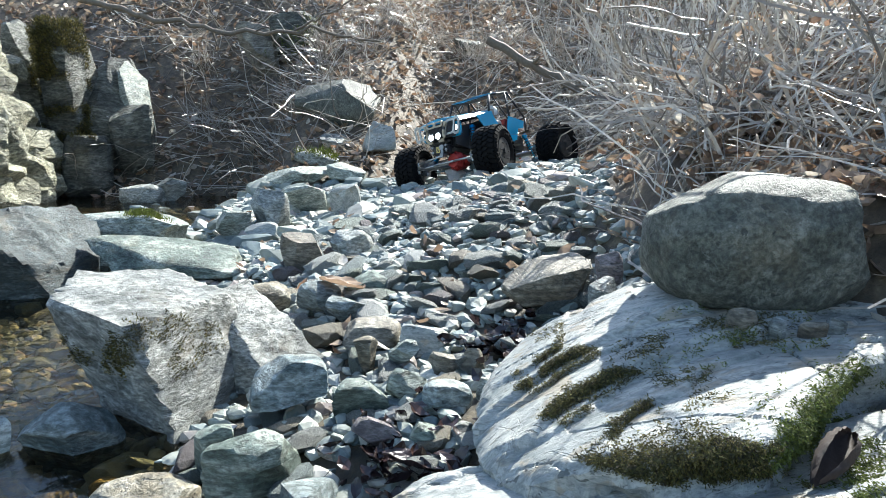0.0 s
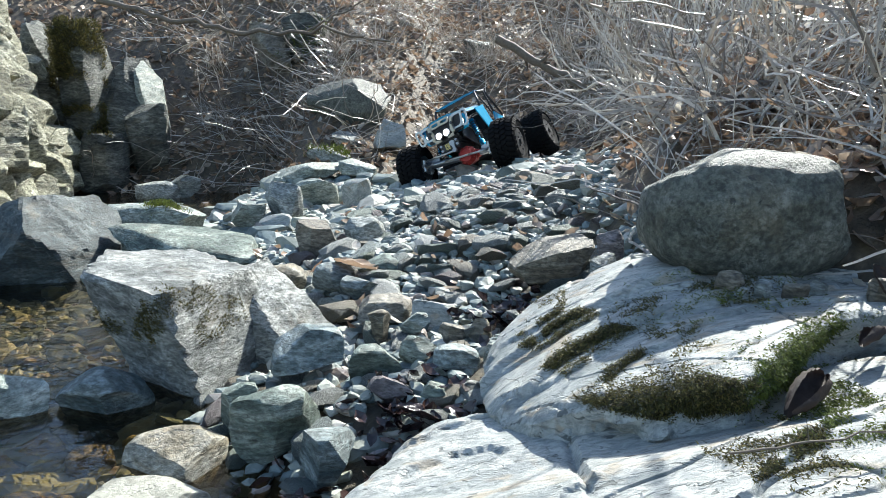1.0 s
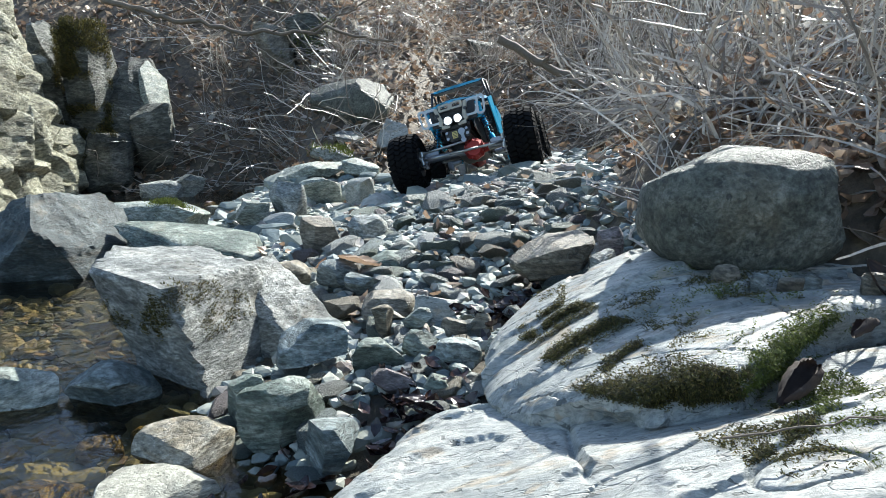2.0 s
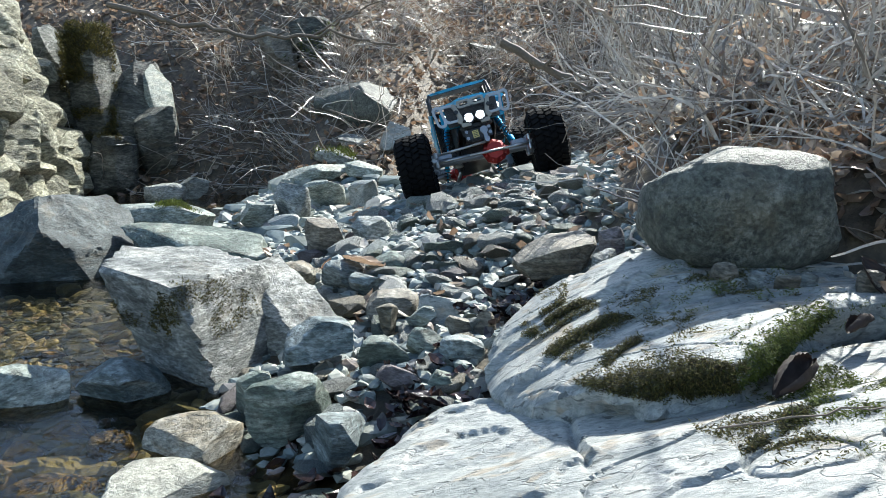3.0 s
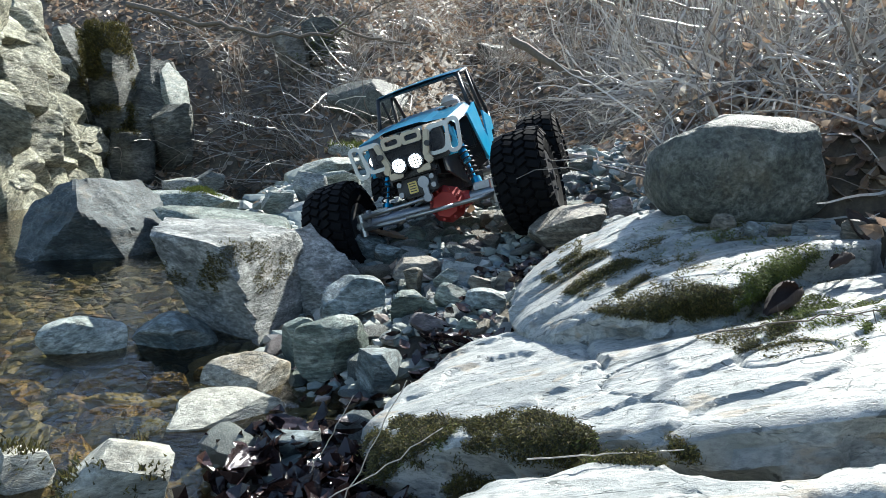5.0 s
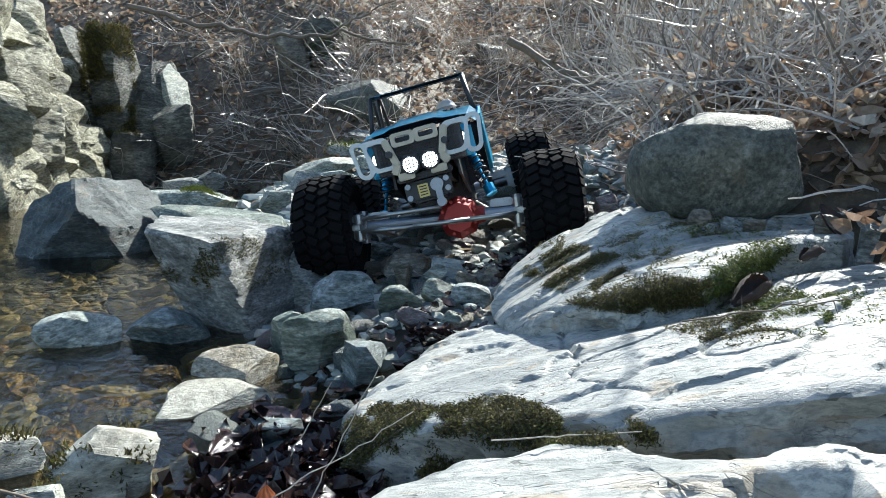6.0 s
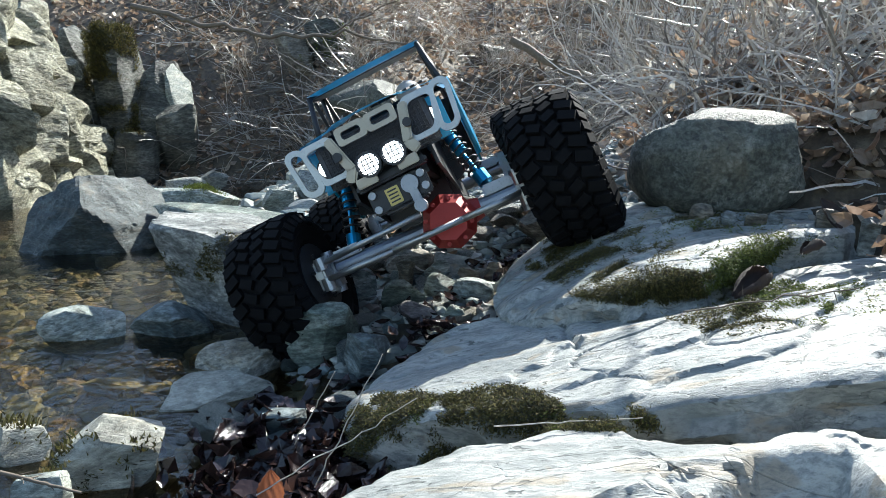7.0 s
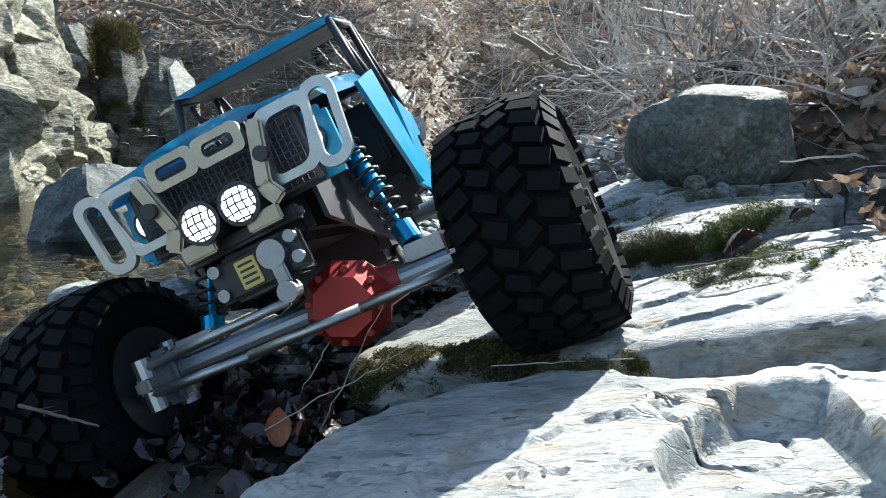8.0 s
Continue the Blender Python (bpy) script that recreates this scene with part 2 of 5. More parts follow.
BRIGHT_MOSS = leaf_material("bright_moss", [(0.0, (0.05, 0.06, 0.012)), (0.5, (0.11, 0.14, 0.022)), (1.0, (0.21, 0.25, 0.04))], 0.7, 0.3)


# ---- mesh helpers ----
def mesh_object(name, verts, faces, material, parent=None, smooth=True):
    me = bpy.data.meshes.new(name)
    me.from_pydata(verts, [], faces)
    me.materials.append(material)
    if smooth:
        me.polygons.foreach_set("use_smooth", [True] * len(me.polygons))
    me.update()
    ob = new(name, me)
    ob.parent = parent
    return ob


def part(name, bm, material, parent, label="", smooth=False, m=None):
    """Links a bmesh as one mesh object under a thing or a part."""
    me = bpy.data.meshes.new(name)
    bm.to_mesh(me)
    bm.free()
    me.materials.append(material)
    if smooth:
        me.polygons.foreach_set("use_smooth", [True] * len(me.polygons))
    ob = new(name, me)
    ob.parent = parent
    if m is not None:
        ob.matrix_basis = m
    return tagged(ob, label)


def ico(level):
    bm = bmesh.new()
    bmesh.ops.create_icosphere(bm, subdivisions=level, radius=1.0)
    v = np.array([x.co[:] for x in bm.verts])
    f = [[x.index for x in p.verts] for p in bm.faces]
    bm.free()
    return v, f


ICO = {n: ico(n) for n in (1, 2, 3, 4, 5)}


def fractal(p, seed, octaves=4):
    return noise.fractal(Vector(p) + Vector((seed * 7.3, seed * 3.1, seed * 1.7)), 1.0, 2.0, octaves)


def rock_shape(seed, boxy=3.0, facets=14, rough=0.05, level=4, cuts=(), blocky=0.0):
    """Unit stone: a rounded box, broken along chance planes and the given ones (normal, share of its reach), then weathered."""
    v, f = ICO[level]
    rng = np.random.RandomState(seed)
    p = v * ((np.abs(v) ** boxy).sum(1) ** (-1.0 / boxy))[:, None]
    planes = list(zip(rng.normal(size=(facets, 3)), rng.uniform(0.52, 0.95, facets))) + [(np.array(n, float), d) for n, d in cuts]
    for n, d in planes:
        n = n / np.linalg.norm(n)
        h = p @ n
        over = np.maximum(0, h - d * h.max())
        p = p - n * (over * 0.985)[:, None]
    out = []
    for q in p:
        a = fractal(q * 1.5, seed, 3) * rough + fractal(q * 6.0, seed + 3, 3) * rough * 0.35
        if blocky:
            w = Vector(q * 3.1) + Vector((seed, seed, seed)) + 0.25 * Vector((fractal(q * 3, seed), fractal(q * 3, seed + 1), 0))
            a += blocky * (noise.cell(w) * 0.6 + noise.cell(w * 2.3) * 0.4)
        out.append(q * (1 + a))
    return np.array(out), f


SEEDS = iter(range(11, 9999, 7))


def stone(name, x, y, z, sx, sy, sz, rz, boxy, material, label, tilt=(0, 0), rough=0.05, facets=14, level=4, cuts=(), category="rock", blocky=0.0, sharp=21):
    """A stone of the given place and sizes; its foot goes down into the ground under it."""
    p, f = rock_shape(next(SEEDS), boxy, facets, rough, level, cuts, blocky)
    p = p / np.abs(p).max(0) * np.array([sx, sy, sz]) / 2
    foot = z - sz / 2 - (min(ground_height(x, y), ground_height(x, y + sy / 2)) - 0.006)
    if foot > 0 and name != "boulder":
        low = np.clip(-2 * p[:, 2] / sz, 0, 1) ** 1.5
        p[:, 2] -= foot * low
        p[:, :2] *= 1 + 0.10 * low[:, None]
    ob = mesh_object(name, p.tolist(), f, material)
    ob.data.set_sharp_from_angle(angle=radians(sharp))
    if tilt == (0, 0) and category == "rock":
        rng = random.Random(round(1000 * (x + y)))
        tilt = (rng.uniform(-9, 9), rng.uniform(-11, 11))
    ob.matrix_basis = pose(x, y, z, tilt[0], tilt[1], rz)
    return tagged(ob, label, category)


def smooth(a, b, x):
    t = min(1.0, max(0.0, (x - a) / (b - a)))
    return t * t * (3 - 2 * t)


# ---- ground ----
def bank_foot(x):
    return 2.15 + 0.60 * smooth(-0.45, -0.85, x) + 0.33 * smooth(-0.25, 0.0, x)


def bank_edge(y):
    return 0.175 + 0.09 * smooth(0.9, 1.30, y) + 0.22 * smooth(1.35, 2.0, y) + 0.12 * smooth(0.55, 0.42, y)


def ground_height(x, y, rough=True):
    """Stream bed, gravel bar, slab footing and leafy banks."""
    bar = 0.045 * smooth(0.30, 0.55, y) + 0.070 * smooth(0.60, 1.15, y)
    z = bar + (0.20 + 0.04 * smooth(0.6, 1.2, y)) * max(-0.9, min(x, 0.2))
    z = max(z, -0.032 + (0.032 + 0.05 * smooth(1.4, 1.7, y) + 0.055 * smooth(1.7, 2.2, y)) * smooth(-0.75, -0.5, x) * smooth(1.15, 1.6, y))
    left = smooth(-0.20, -0.36, x) * smooth(1.15, 0.9, y)
    z = z * (1 - left) - 0.030 * left
    near = smooth(0.42, 0.30, y)
    z = z * (1 - near) + (-0.032 + 0.04 * smooth(-0.24, -0.16, x) * smooth(0.02, 0.0, x)) * near
    # back bank, then the bank on the side of the brush
    back = max(0.0, y - bank_foot(x))
    z += (0.50 + 0.38 * smooth(-0.45, -0.85, x)) * back * (0.7 + 0.3 * smooth(0, 0.8, back)) * (1 - 0.4 * smooth(3, 8, y))
    side = max(0.0, x - bank_edge(y))
    z += (0.85 * min(side, 0.15) + 0.5 * max(0.0, side - 0.15)) * (1 - 0.5 * smooth(2, 8, x)) * (1 - 0.45 * smooth(1.6, 3, y))
    if rough:
        z += 0.010 * fractal((x * 9, y * 9, 0), 2) + 0.05 * smooth(0.15, 0.5, back + side) * fractal((x * 2.2, y * 2.2, 0), 5)
    return z


def axis_steps(lo, hi, fine_lo, fine_hi, step, growth=1.16):
    a = list(np.arange(fine_lo, fine_hi, step))
    s, x = step, a[-1]
    while x < hi:
        s *= growth
        x += s
        a.append(x)
    s, x = step, a[0]
    while x > lo:
        s *= growth
        x -= s
        a.insert(0, x)
    return a


def build_ground():
    xs, ys = axis_steps(-60, 60, -1.9, 1.2, 0.022), axis_steps(-60, 60, -0.3, 4.0, 0.022)
    verts = [(x, y, ground_height(x, y) if abs(x) < 8 and y < 9 else ground_height(max(-8, min(8, x)), min(y, 9.0), False)) for y in ys for x in xs]
    n = len(xs)
    faces = [(j * n + i, j * n + i + 1, (j + 1) * n + i + 1, (j + 1) * n + i) for j in range(len(ys) - 1) for i in range(n - 1)]
    tagged(mesh_object("ground", verts, faces, GROUND), "silty stream bed rising into leaf-covered soil banks", "ground", kind="structure")
    xs, ys = np.linspace(-2.6, 0.1, 40), np.linspace(0.1, 3.2, 40)
    verts = [(x, y, 0.0) for y in ys for x in xs]
    faces = [(j * 40 + i, j * 40 + i + 1, (j + 1) * 40 + i + 1, (j + 1) * 40 + i) for j in range(39) for i in range(39)]
    tagged(mesh_object("water", verts, faces, WATER), "clear shallow stream water over brown pebbles", "water", kind="structure")


build_ground()


# ---- bedrock slabs ----
def inside(px, py, poly):
    hit = False
    j = len(poly) - 1
    for i in range(len(poly)):
        (xi, yi), (xj, yj) = poly[i], poly[j]
        if (yi > py) != (yj > py) and px < (xj - xi) * (py - yi) / (yj - yi) + xi:
            hit = not hit
        j = i
    return hit


def smooth_outline(poly, n=380, sharp=2):
    """Corner-cut outline, resampled to n even steps."""
    p = [np.array(q) for q in poly]
    for _ in range(sharp):
        p = [w for i in range(len(p)) for w in (p[i] * 0.8 + p[(i + 1) % len(p)] * 0.2, p[i] * 0.2 + p[(i + 1) % len(p)] * 0.8)]
    p.append(p[0])
    seg = [np.linalg.norm(p[i + 1] - p[i]) for i in range(len(p) - 1)]
    acc = np.concatenate([[0], np.cumsum(seg)])
    out = []
    for s in np.linspace(0, acc[-1], n, endpoint=False):
        i = min(np.searchsorted(acc, s, side="right") - 1, len(p) - 2)
        w = (s - acc[i]) / max(seg[i], 1e-9)
        out.append(p[i] * (1 - w) + p[i + 1] * w)
    return out


def slab(name, poly, top, depth, label, seed, material, round_edge=0.005, relief=0.006, rings=120, undercut=0.1):
    """A bedrock ledge: an outline, a height for its top, worn edges and broken sides."""
    line = smooth_outline(poly)
    c = np.mean(line, axis=0)
    n = len(line)
    verts = [(c[0], c[1], top(c[0], c[1]))]
    size = min(np.linalg.norm(q - c) for q in line)
    for k in range(1, rings + 1):
        s = k / rings
        for i, q in enumerate(line):
            wob = 1 + 0.05 * s * fractal((q[0] * 14, q[1] * 14, 0), seed, 4) + 0.02 * s * fractal((q[0] * 70, q[1] * 70, 0), seed, 3)
            p = c + (q - c) * s * wob
            inset = (1 - s) * np.linalg.norm(q - c)
            drop = round_edge * max(0.0, 1 - inset / (2.2 * round_edge)) ** 2
            x, y = p
            h = top(x, y)
            f1 = fractal((x * 6, y * 8, 0.3), seed, 2)
            # bedding planes that break off in low steps, long cracks and a few pits
            bed = 0.5 * fractal((x * 3 + 2 * y, y * 6 - 1.5 * x, 1.5), seed + 2, 2) + 0.05 * fractal((x * 30, y * 40, 0), seed + 3, 2) + 2.0 * y - 1.1 * x
            step = bed * 4 - math.floor(bed * 4)
            terrace = smooth(0.93, 1.0, step) - step
            crack = abs(fractal((x * 5 - y * 3, y * 8 + x * 3, 0.9), seed + 1, 2))
            pit = max(0.0, fractal((x * 60, y * 95, 0), seed + 4, 3) - 0.45)
            h += relief * (0.35 * f1 + 0.6 * terrace - 0.5 * max(0.0, 1 - crack / 0.012)) - 0.004 * pit + 0.00022 * fractal((x * 150, y * 190, 0), seed + 5, 2) - drop
            verts.append((x, y, h))
    for k in range(1, 15):
        s = k / 14
        for i, q in enumerate(line):
            base = verts[1 + (rings - 1) * n + i]
            out = np.array(base[:2]) - c
            out = out / (np.linalg.norm(out) + 1e-9)
            z = base[2] - depth * s
            b = 0.012 * fractal((base[0] * 20, base[1] * 20, z * 40), seed + 6, 4) + 0.006 * math.tanh(6 * fractal((base[0] * 8, base[1] * 8, z * 60), seed + 8, 2)) - undercut * depth * math.sin(math.pi * min(1.0, s * 1.3)) * 0.5
            b *= smooth(0, 0.15, s)
            verts.append((base[0] + out[0] * b, base[1] + out[1] * b, z))
    faces = [(0, 1 + i, 1 + (i + 1) % n) for i in range(n)]
    for k in range(rings + 13):
        a, b = 1 + k * n, 1 + (k + 1) * n
        faces += [(a + i, b + i, b + (i + 1) % n, a + (i + 1) % n) for i in range(n)]
    ob = mesh_object(name, verts, faces, material)
    ob.data.set_sharp_from_angle(angle=radians(30))
    return tagged(ob, label, "rock slab")


def upper_top(x, y):
    u = min(x, 0.245) - 0.05
    v = y - 0.35 * x + 0.03 * fractal((x * 9, y * 5, 0), 71, 3)
    ledges = 0.007 * (smooth(0.372, 0.380, v) + smooth(0.425, 0.432, v)) - 0.008
    return 0.0886 + 0.613 * u - 1.574 * u * u + 0.02 * (y - 0.35) + ledges


def middle_top(x, y):
    u = x + 0.056
    groove = max(0.0, 1 - abs(x - 0.0695 - 0.02 * (y - 0.32)) / 0.0035) * smooth(0.265, 0.29, y) * smooth(0.385, 0.37, y)
    return 0.0451 + 0.298 * u - 0.231 * u * u + 0.06 * (y - 0.25) - 0.012 * smooth(0.28, 0.33, y) - 0.005 * groove + 0.003 * smooth(0.066, 0.072, x) * smooth(0.27, 0.29, y)


def near_top(x, y):
    brow = min(0.128, 0.080 + 1.0 * (x - 0.072)) + 0.006 * fractal((x * 40, y * 20, 0), 12, 2)
    hollow = smooth(0.066, 0.076, x) * smooth(0.160, 0.146, x) * smooth(brow + 0.002, brow - 0.012, y)
    return 0.0625 + 0.122 * min(x, 0.2) + 0.04 * (y - 0.12) - 0.017 * hollow


UPPER = slab("rock_slab", [(0.022, 0.500), (0.05, 0.545), (0.11, 0.565), (0.20, 0.585), (0.31, 0.56), (0.34, 0.45), (0.30, 0.405), (0.245, 0.392), (0.205, 0.352), (0.172, 0.318), (0.105, 0.333), (0.058, 0.352), (0.024, 0.395)],
     upper_top, 0.14, "white weathered limestone ledge with mossy cracks", 31, ROCK["white"], relief=0.006)
MIDDLE = slab("rock_slab", [(-0.085, 0.275), (-0.066, 0.375), (-0.02, 0.42), (0.06, 0.40), (0.12, 0.36), (0.22, 0.38), (0.42, 0.40), (0.46, 0.25), (0.40, 0.17), (0.25, 0.165), (0.12, 0.178), (0.05, 0.195), (-0.02, 0.222), (-0.06, 0.235)],
     middle_top, 0.12, "pale limestone slab with a moss-grown broken edge", 47, ROCK["white"], relief=0.0055)
NEAR = slab("rock_slab", [(-0.110, 0.02), (-0.074, 0.108), (-0.034, 0.150), (0.015, 0.171), (0.066, 0.179), (0.073, 0.158), (0.09, 0.148), (0.115, 0.142), (0.157, 0.148), (0.20, 0.138), (0.32, 0.14), (0.45, 0.10), (0.40, -0.25), (0.0, -0.30), (-0.20, -0.15)],
     near_top, 0.12, "pale grey limestone slab with broken edges", 59, ROCK["white"], relief=0.006)

# the big boulder, and the square block at the pool
BOULDER = stone("boulder", 0.236, 0.520, 0.190, 0.166, 0.120, 0.104, -8, 2.9, ROCK["boulder"], "smooth grey-green boulder resting on the limestone ledge", rough=0.05, facets=0, level=5, category="boulder", sharp=40,
      cuts=[((-0.62, 0.1, 0.78), 0.80), ((0.97, -0.15, 0.12), 0.86), ((0.35, 0.1, 0.94), 0.93), ((0.1, -0.95, -0.25), 0.9)])
def hewn(name, x, y, z, rz, planes, material, label, seed, rough=0.004, category="rock"):
    """An angular stone cut by planes (normal, distance) round its middle, its faces weathered."""
    v, f = ICO[5]
    reach = np.full(len(v), 9.0)
    for nrm, d in planes:
        nrm = np.array(nrm, float) / np.linalg.norm(nrm)
        c = v @ nrm
        reach = np.where(c > 1e-3, np.minimum(reach, d / np.maximum(c, 1e-3)), reach)
    p = v * reach[:, None]
    p = np.array([q * (1 + rough / np.linalg.norm(q) * (fractal(q * 22, seed, 4) + 0.5 * fractal(q * 80, seed + 1, 3))) for q in p])
    ob = mesh_object(name, p.tolist(), f, material)
    ob.data.set_sharp_from_angle(angle=radians(26))
    ob.matrix_basis = pose(x, y, z, 0, 0, rz)
    return tagged(ob, label, category)


BLOCK = hewn("block_rock", -0.272, 0.682, 0.045, -22, [((0.03, 0.02, 1), 0.062), ((-0.21, -0.98, -0.25), 0.075), ((-0.79, -0.615, -0.42), 0.085), ((1, 0.07, 0.22), 0.052), ((0.42, 0.905, 0.25), 0.064), ((-0.7, 0.7, 0.2), 0.165), ((0, 0, -1), 0.085),
              ((0.72, -0.8, 0.30), 0.108), ((-0.35, -0.75, -0.62), 0.092)], ROCK["block"], "square grey limestone block with a flat pale top", 77, category="boulder")
hewn("wedge_rock", -0.196, 0.705, 0.016, -30, [((0.62, -0.1, 0.78), 0.040), ((-1, 0, 0.1), 0.060), ((0.1, -1, 0.12), 0.038), ((0, 1, 0.1), 0.045), ((0, 0, -1), 0.060), ((1, 0, 0), 0.068), ((0.3, -0.8, 0.6), 0.046)],
     ROCK["block"], "sloping grey limestone wedge beside the block", 81)

for px, py, ps, pm in ((0.200, 0.447, 0.020, "brown"), (0.222, 0.440, 0.016, "grey"), (0.243, 0.438, 0.018, "brown"), (0.262, 0.446, 0.014, "grey"), (0.300, 0.430, 0.022, "brown"), (0.318, 0.395, 0.018, "grey")):
    stone("rock", px, py, upper_top(px, py) + 0.003, ps, ps * 0.9, ps * 0.9, 40 * px, 2.6, ROCK[pm], "small stone at the boulder's foot on the ledge", tilt=(4, 5), level=3)
# rocks of the stream
hewn("dark_boulder", -0.735, 1.165, 0.045, 10, [((0.62, -0.30, 0.72), 0.072), ((-0.60, -0.62, 0.50), 0.078), ((0.85, -0.50, 0.25), 0.095), ((-0.2, 1, 0.2), 0.10), ((1, 0.3, -0.1), 0.128), ((0, 0, -1), 0.10), ((-1, 0.2, 0.1), 0.115), ((0.1, -1, -0.2), 0.095), ((-0.35, 0.3, 0.9), 0.085)],
     ROCK["deep"], "dark blue-green angular boulder standing at the pool", 85, 0.006)
stone("shelf_rock", -0.683, 1.460, 0.068, 0.305, 0.213, 0.060, -5, 5, ROCK["pale"], "pale flat shelf rock with a tuft of moss")
stone("shelf_rock", -0.478, 1.180, 0.044, 0.319, 0.160, 0.058, -8, 5, ROCK["green"], "flat green-grey shelf rock behind the block")
stone("rock", -0.234, 0.880, 0.051, 0.068, 0.054, 0.049, 10, 3, ROCK["tan"], "pale tan rounded rock in the gravel")
stone("rock", -0.219, 1.050, 0.088, 0.084, 0.076, 0.071, 25, 2.6, ROCK["brown"], "dark brown-grey rock half sunk in gravel")
stone("rock", -0.147, 1.060, 0.086, 0.070, 0.063, 0.068, -20, 4, ROCK["grey"], "grey wedge-shaped rock leaning in gravel")
stone("flat_stone", -0.138, 0.590, 0.048, 0.068, 0.055, 0.048, 15, 4.5, ROCK["blue"], "flat blue-grey veined stone at the water")
stone("rock", -0.134, 0.460, 0.039, 0.075, 0.063, 0.046, 5, 2.8, ROCK["green"], "rounded grey-green stone standing in water")
stone("rock", -0.090, 0.420, 0.032, 0.047, 0.040, 0.037, 20, 3, ROCK["blue"], "blue-green cobble at the pool's edge")
stone("rock", -0.217, 0.455, 0.004, 0.079, 0.063, 0.039, -10, 2.6, ROCK["tan"], "wet tan and grey stone half under water")
stone("flat_stone", -0.333, 0.575, 0.015, 0.092, 0.064, 0.037, -15, 3, ROCK["blue"], "wet blue stone lying low in the pool")
stone("rock", -0.420, 0.560, 0.014, 0.087, 0.061, 0.038, 5, 3, ROCK["pale"], "pale green stone standing in the pool")
stone("rock", -0.178, 0.500, 0.040, 0.030, 0.027, 0.025, 30, 3, ROCK["green"], "small green stone beside the rounded one")
stone("rock", -0.217, 0.385, 0.002, 0.108, 0.070, 0.036, 12, 2.8, ROCK["shore"], "white veined rock on the shore")
stone("rock", -0.069, 0.565, 0.045, 0.054, 0.044, 0.039, 12, 3, ROCK["green"], "dark green mossy cobble in the trickle")
stone("rock", -0.030, 0.570, 0.050, 0.039, 0.031, 0.041, -12, 3, ROCK["green"], "dark green cobble in the trickle")
stone("rock", 0.004, 0.530, 0.054, 0.042, 0.033, 0.036, 10, 3.4, ROCK["blue"], "grey-blue cobble with a pale edge")
stone("rock", 0.044, 0.550, 0.055, 0.033, 0.027, 0.036, 0, 2.4, ROCK["pale"], "round pale cobble against the slab")
stone("flat_stone", -0.050, 0.500, 0.042, 0.042, 0.033, 0.025, 8, 3, ROCK["purple"], "thin wet purple stone in the trickle")
stone("rock", -0.011, 0.495, 0.042, 0.034, 0.028, 0.029, -8, 3, ROCK["green"], "wet dark cobble in the trickle")
stone("rock", 0.015, 0.490, 0.045, 0.023, 0.019, 0.022, 8, 3, ROCK["grey"], "small wet cobble beside the slab")
stone("flat_stone", -0.020, 0.700, 0.060, 0.055, 0.044, 0.023, 5, 4, ROCK["white"], "pale flat stone in the gravel")
stone("flat_stone", -0.084, 0.730, 0.054, 0.075, 0.060, 0.033, -5, 3, ROCK["brown"], "brown flat stone in the trickle")
stone("rock", 0.117, 0.740, 0.102, 0.102, 0.061, 0.068, 18, 3.2, ROCK["brown"], "brown wedge-shaped rock under the boulder")
stone("rock", 0.155, 0.640, 0.114, 0.033, 0.030, 0.041, 5, 4, ROCK["grey"], "upright grey stone beside the boulder")
stone("rock", 0.177, 0.630, 0.118, 0.029, 0.024, 0.041, -10, 4, ROCK["grey"], "small upright grey stone beside the boulder")
stone("rock", 0.166, 0.680, 0.139, 0.029, 0.026, 0.028, 0, 2.5, ROCK["purple"], "small pinkish stone in dry leaves")
stone("rock", -0.079, 0.670, 0.056, 0.027, 0.024, 0.023, 10, 2.5, ROCK["tan"], "small yellowish stone with rust stains")
stone("rock", -0.037, 0.650, 0.057, 0.033, 0.030, 0.026, 10, 3, ROCK["pale"], "small pale cobble in the trickle")
stone("rock", 0.002, 0.620, 0.054, 0.033, 0.030, 0.025, -10, 3, ROCK["brown"], "small brown cobble in the trickle")
stone("rock", 0.030, 0.610, 0.057, 0.028, 0.025, 0.038, 10, 3, ROCK["brown"], "small brown upright cobble")
stone("rock", -0.099, 0.890, 0.069, 0.063, 0.057, 0.037, 10, 3, ROCK["green"], "grey-green cobble in the gravel bar")
stone("rock", -0.121, 0.820, 0.059, 0.063, 0.057, 0.032, -10, 3, ROCK["blue"], "bluish cobble in the gravel bar")
stone("rock", -0.158, 0.860, 0.057, 0.055, 0.050, 0.048, 30, 3, ROCK["blue"], "flat bluish cobble in the gravel bar")
stone("bank_boulder", -0.392, 2.660, 0.350, 0.326, 0.196, 0.202, -6, 5, ROCK["boulder"], "brown block-shaped boulder in the leafy bank")
stone("rock", -0.366, 2.450, 0.219, 0.127, 0.102, 0.079, 0, 3, ROCK["grey"], "grey stone at the bank's foot")
stone("rock", -0.218, 2.400, 0.241, 0.108, 0.087, 0.108, 20, 5, ROCK["white"], "white slanting stone at the bank's foot")
stone("bank_boulder", -0.885, 3.42, 0.66, 0.20, 0.16, 0.25, 8, 4, ROCK["brown"], "upright brown boulder high in the bank")
stone("flat_stone", -0.249, 1.720, 0.116, 0.077, 0.061, 0.043, -8, 4, ROCK["white"], "bright white flat stone in the gravel")
stone("rock", -0.405, 1.580, 0.082, 0.101, 0.081, 0.107, -25, 3.5, ROCK["grey"], "pale grey angular stone in the riffle")
stone("rock", -0.476, 1.550, 0.068, 0.081, 0.065, 0.063, 20, 4, ROCK["pale"], "pale slanting stone in the riffle")
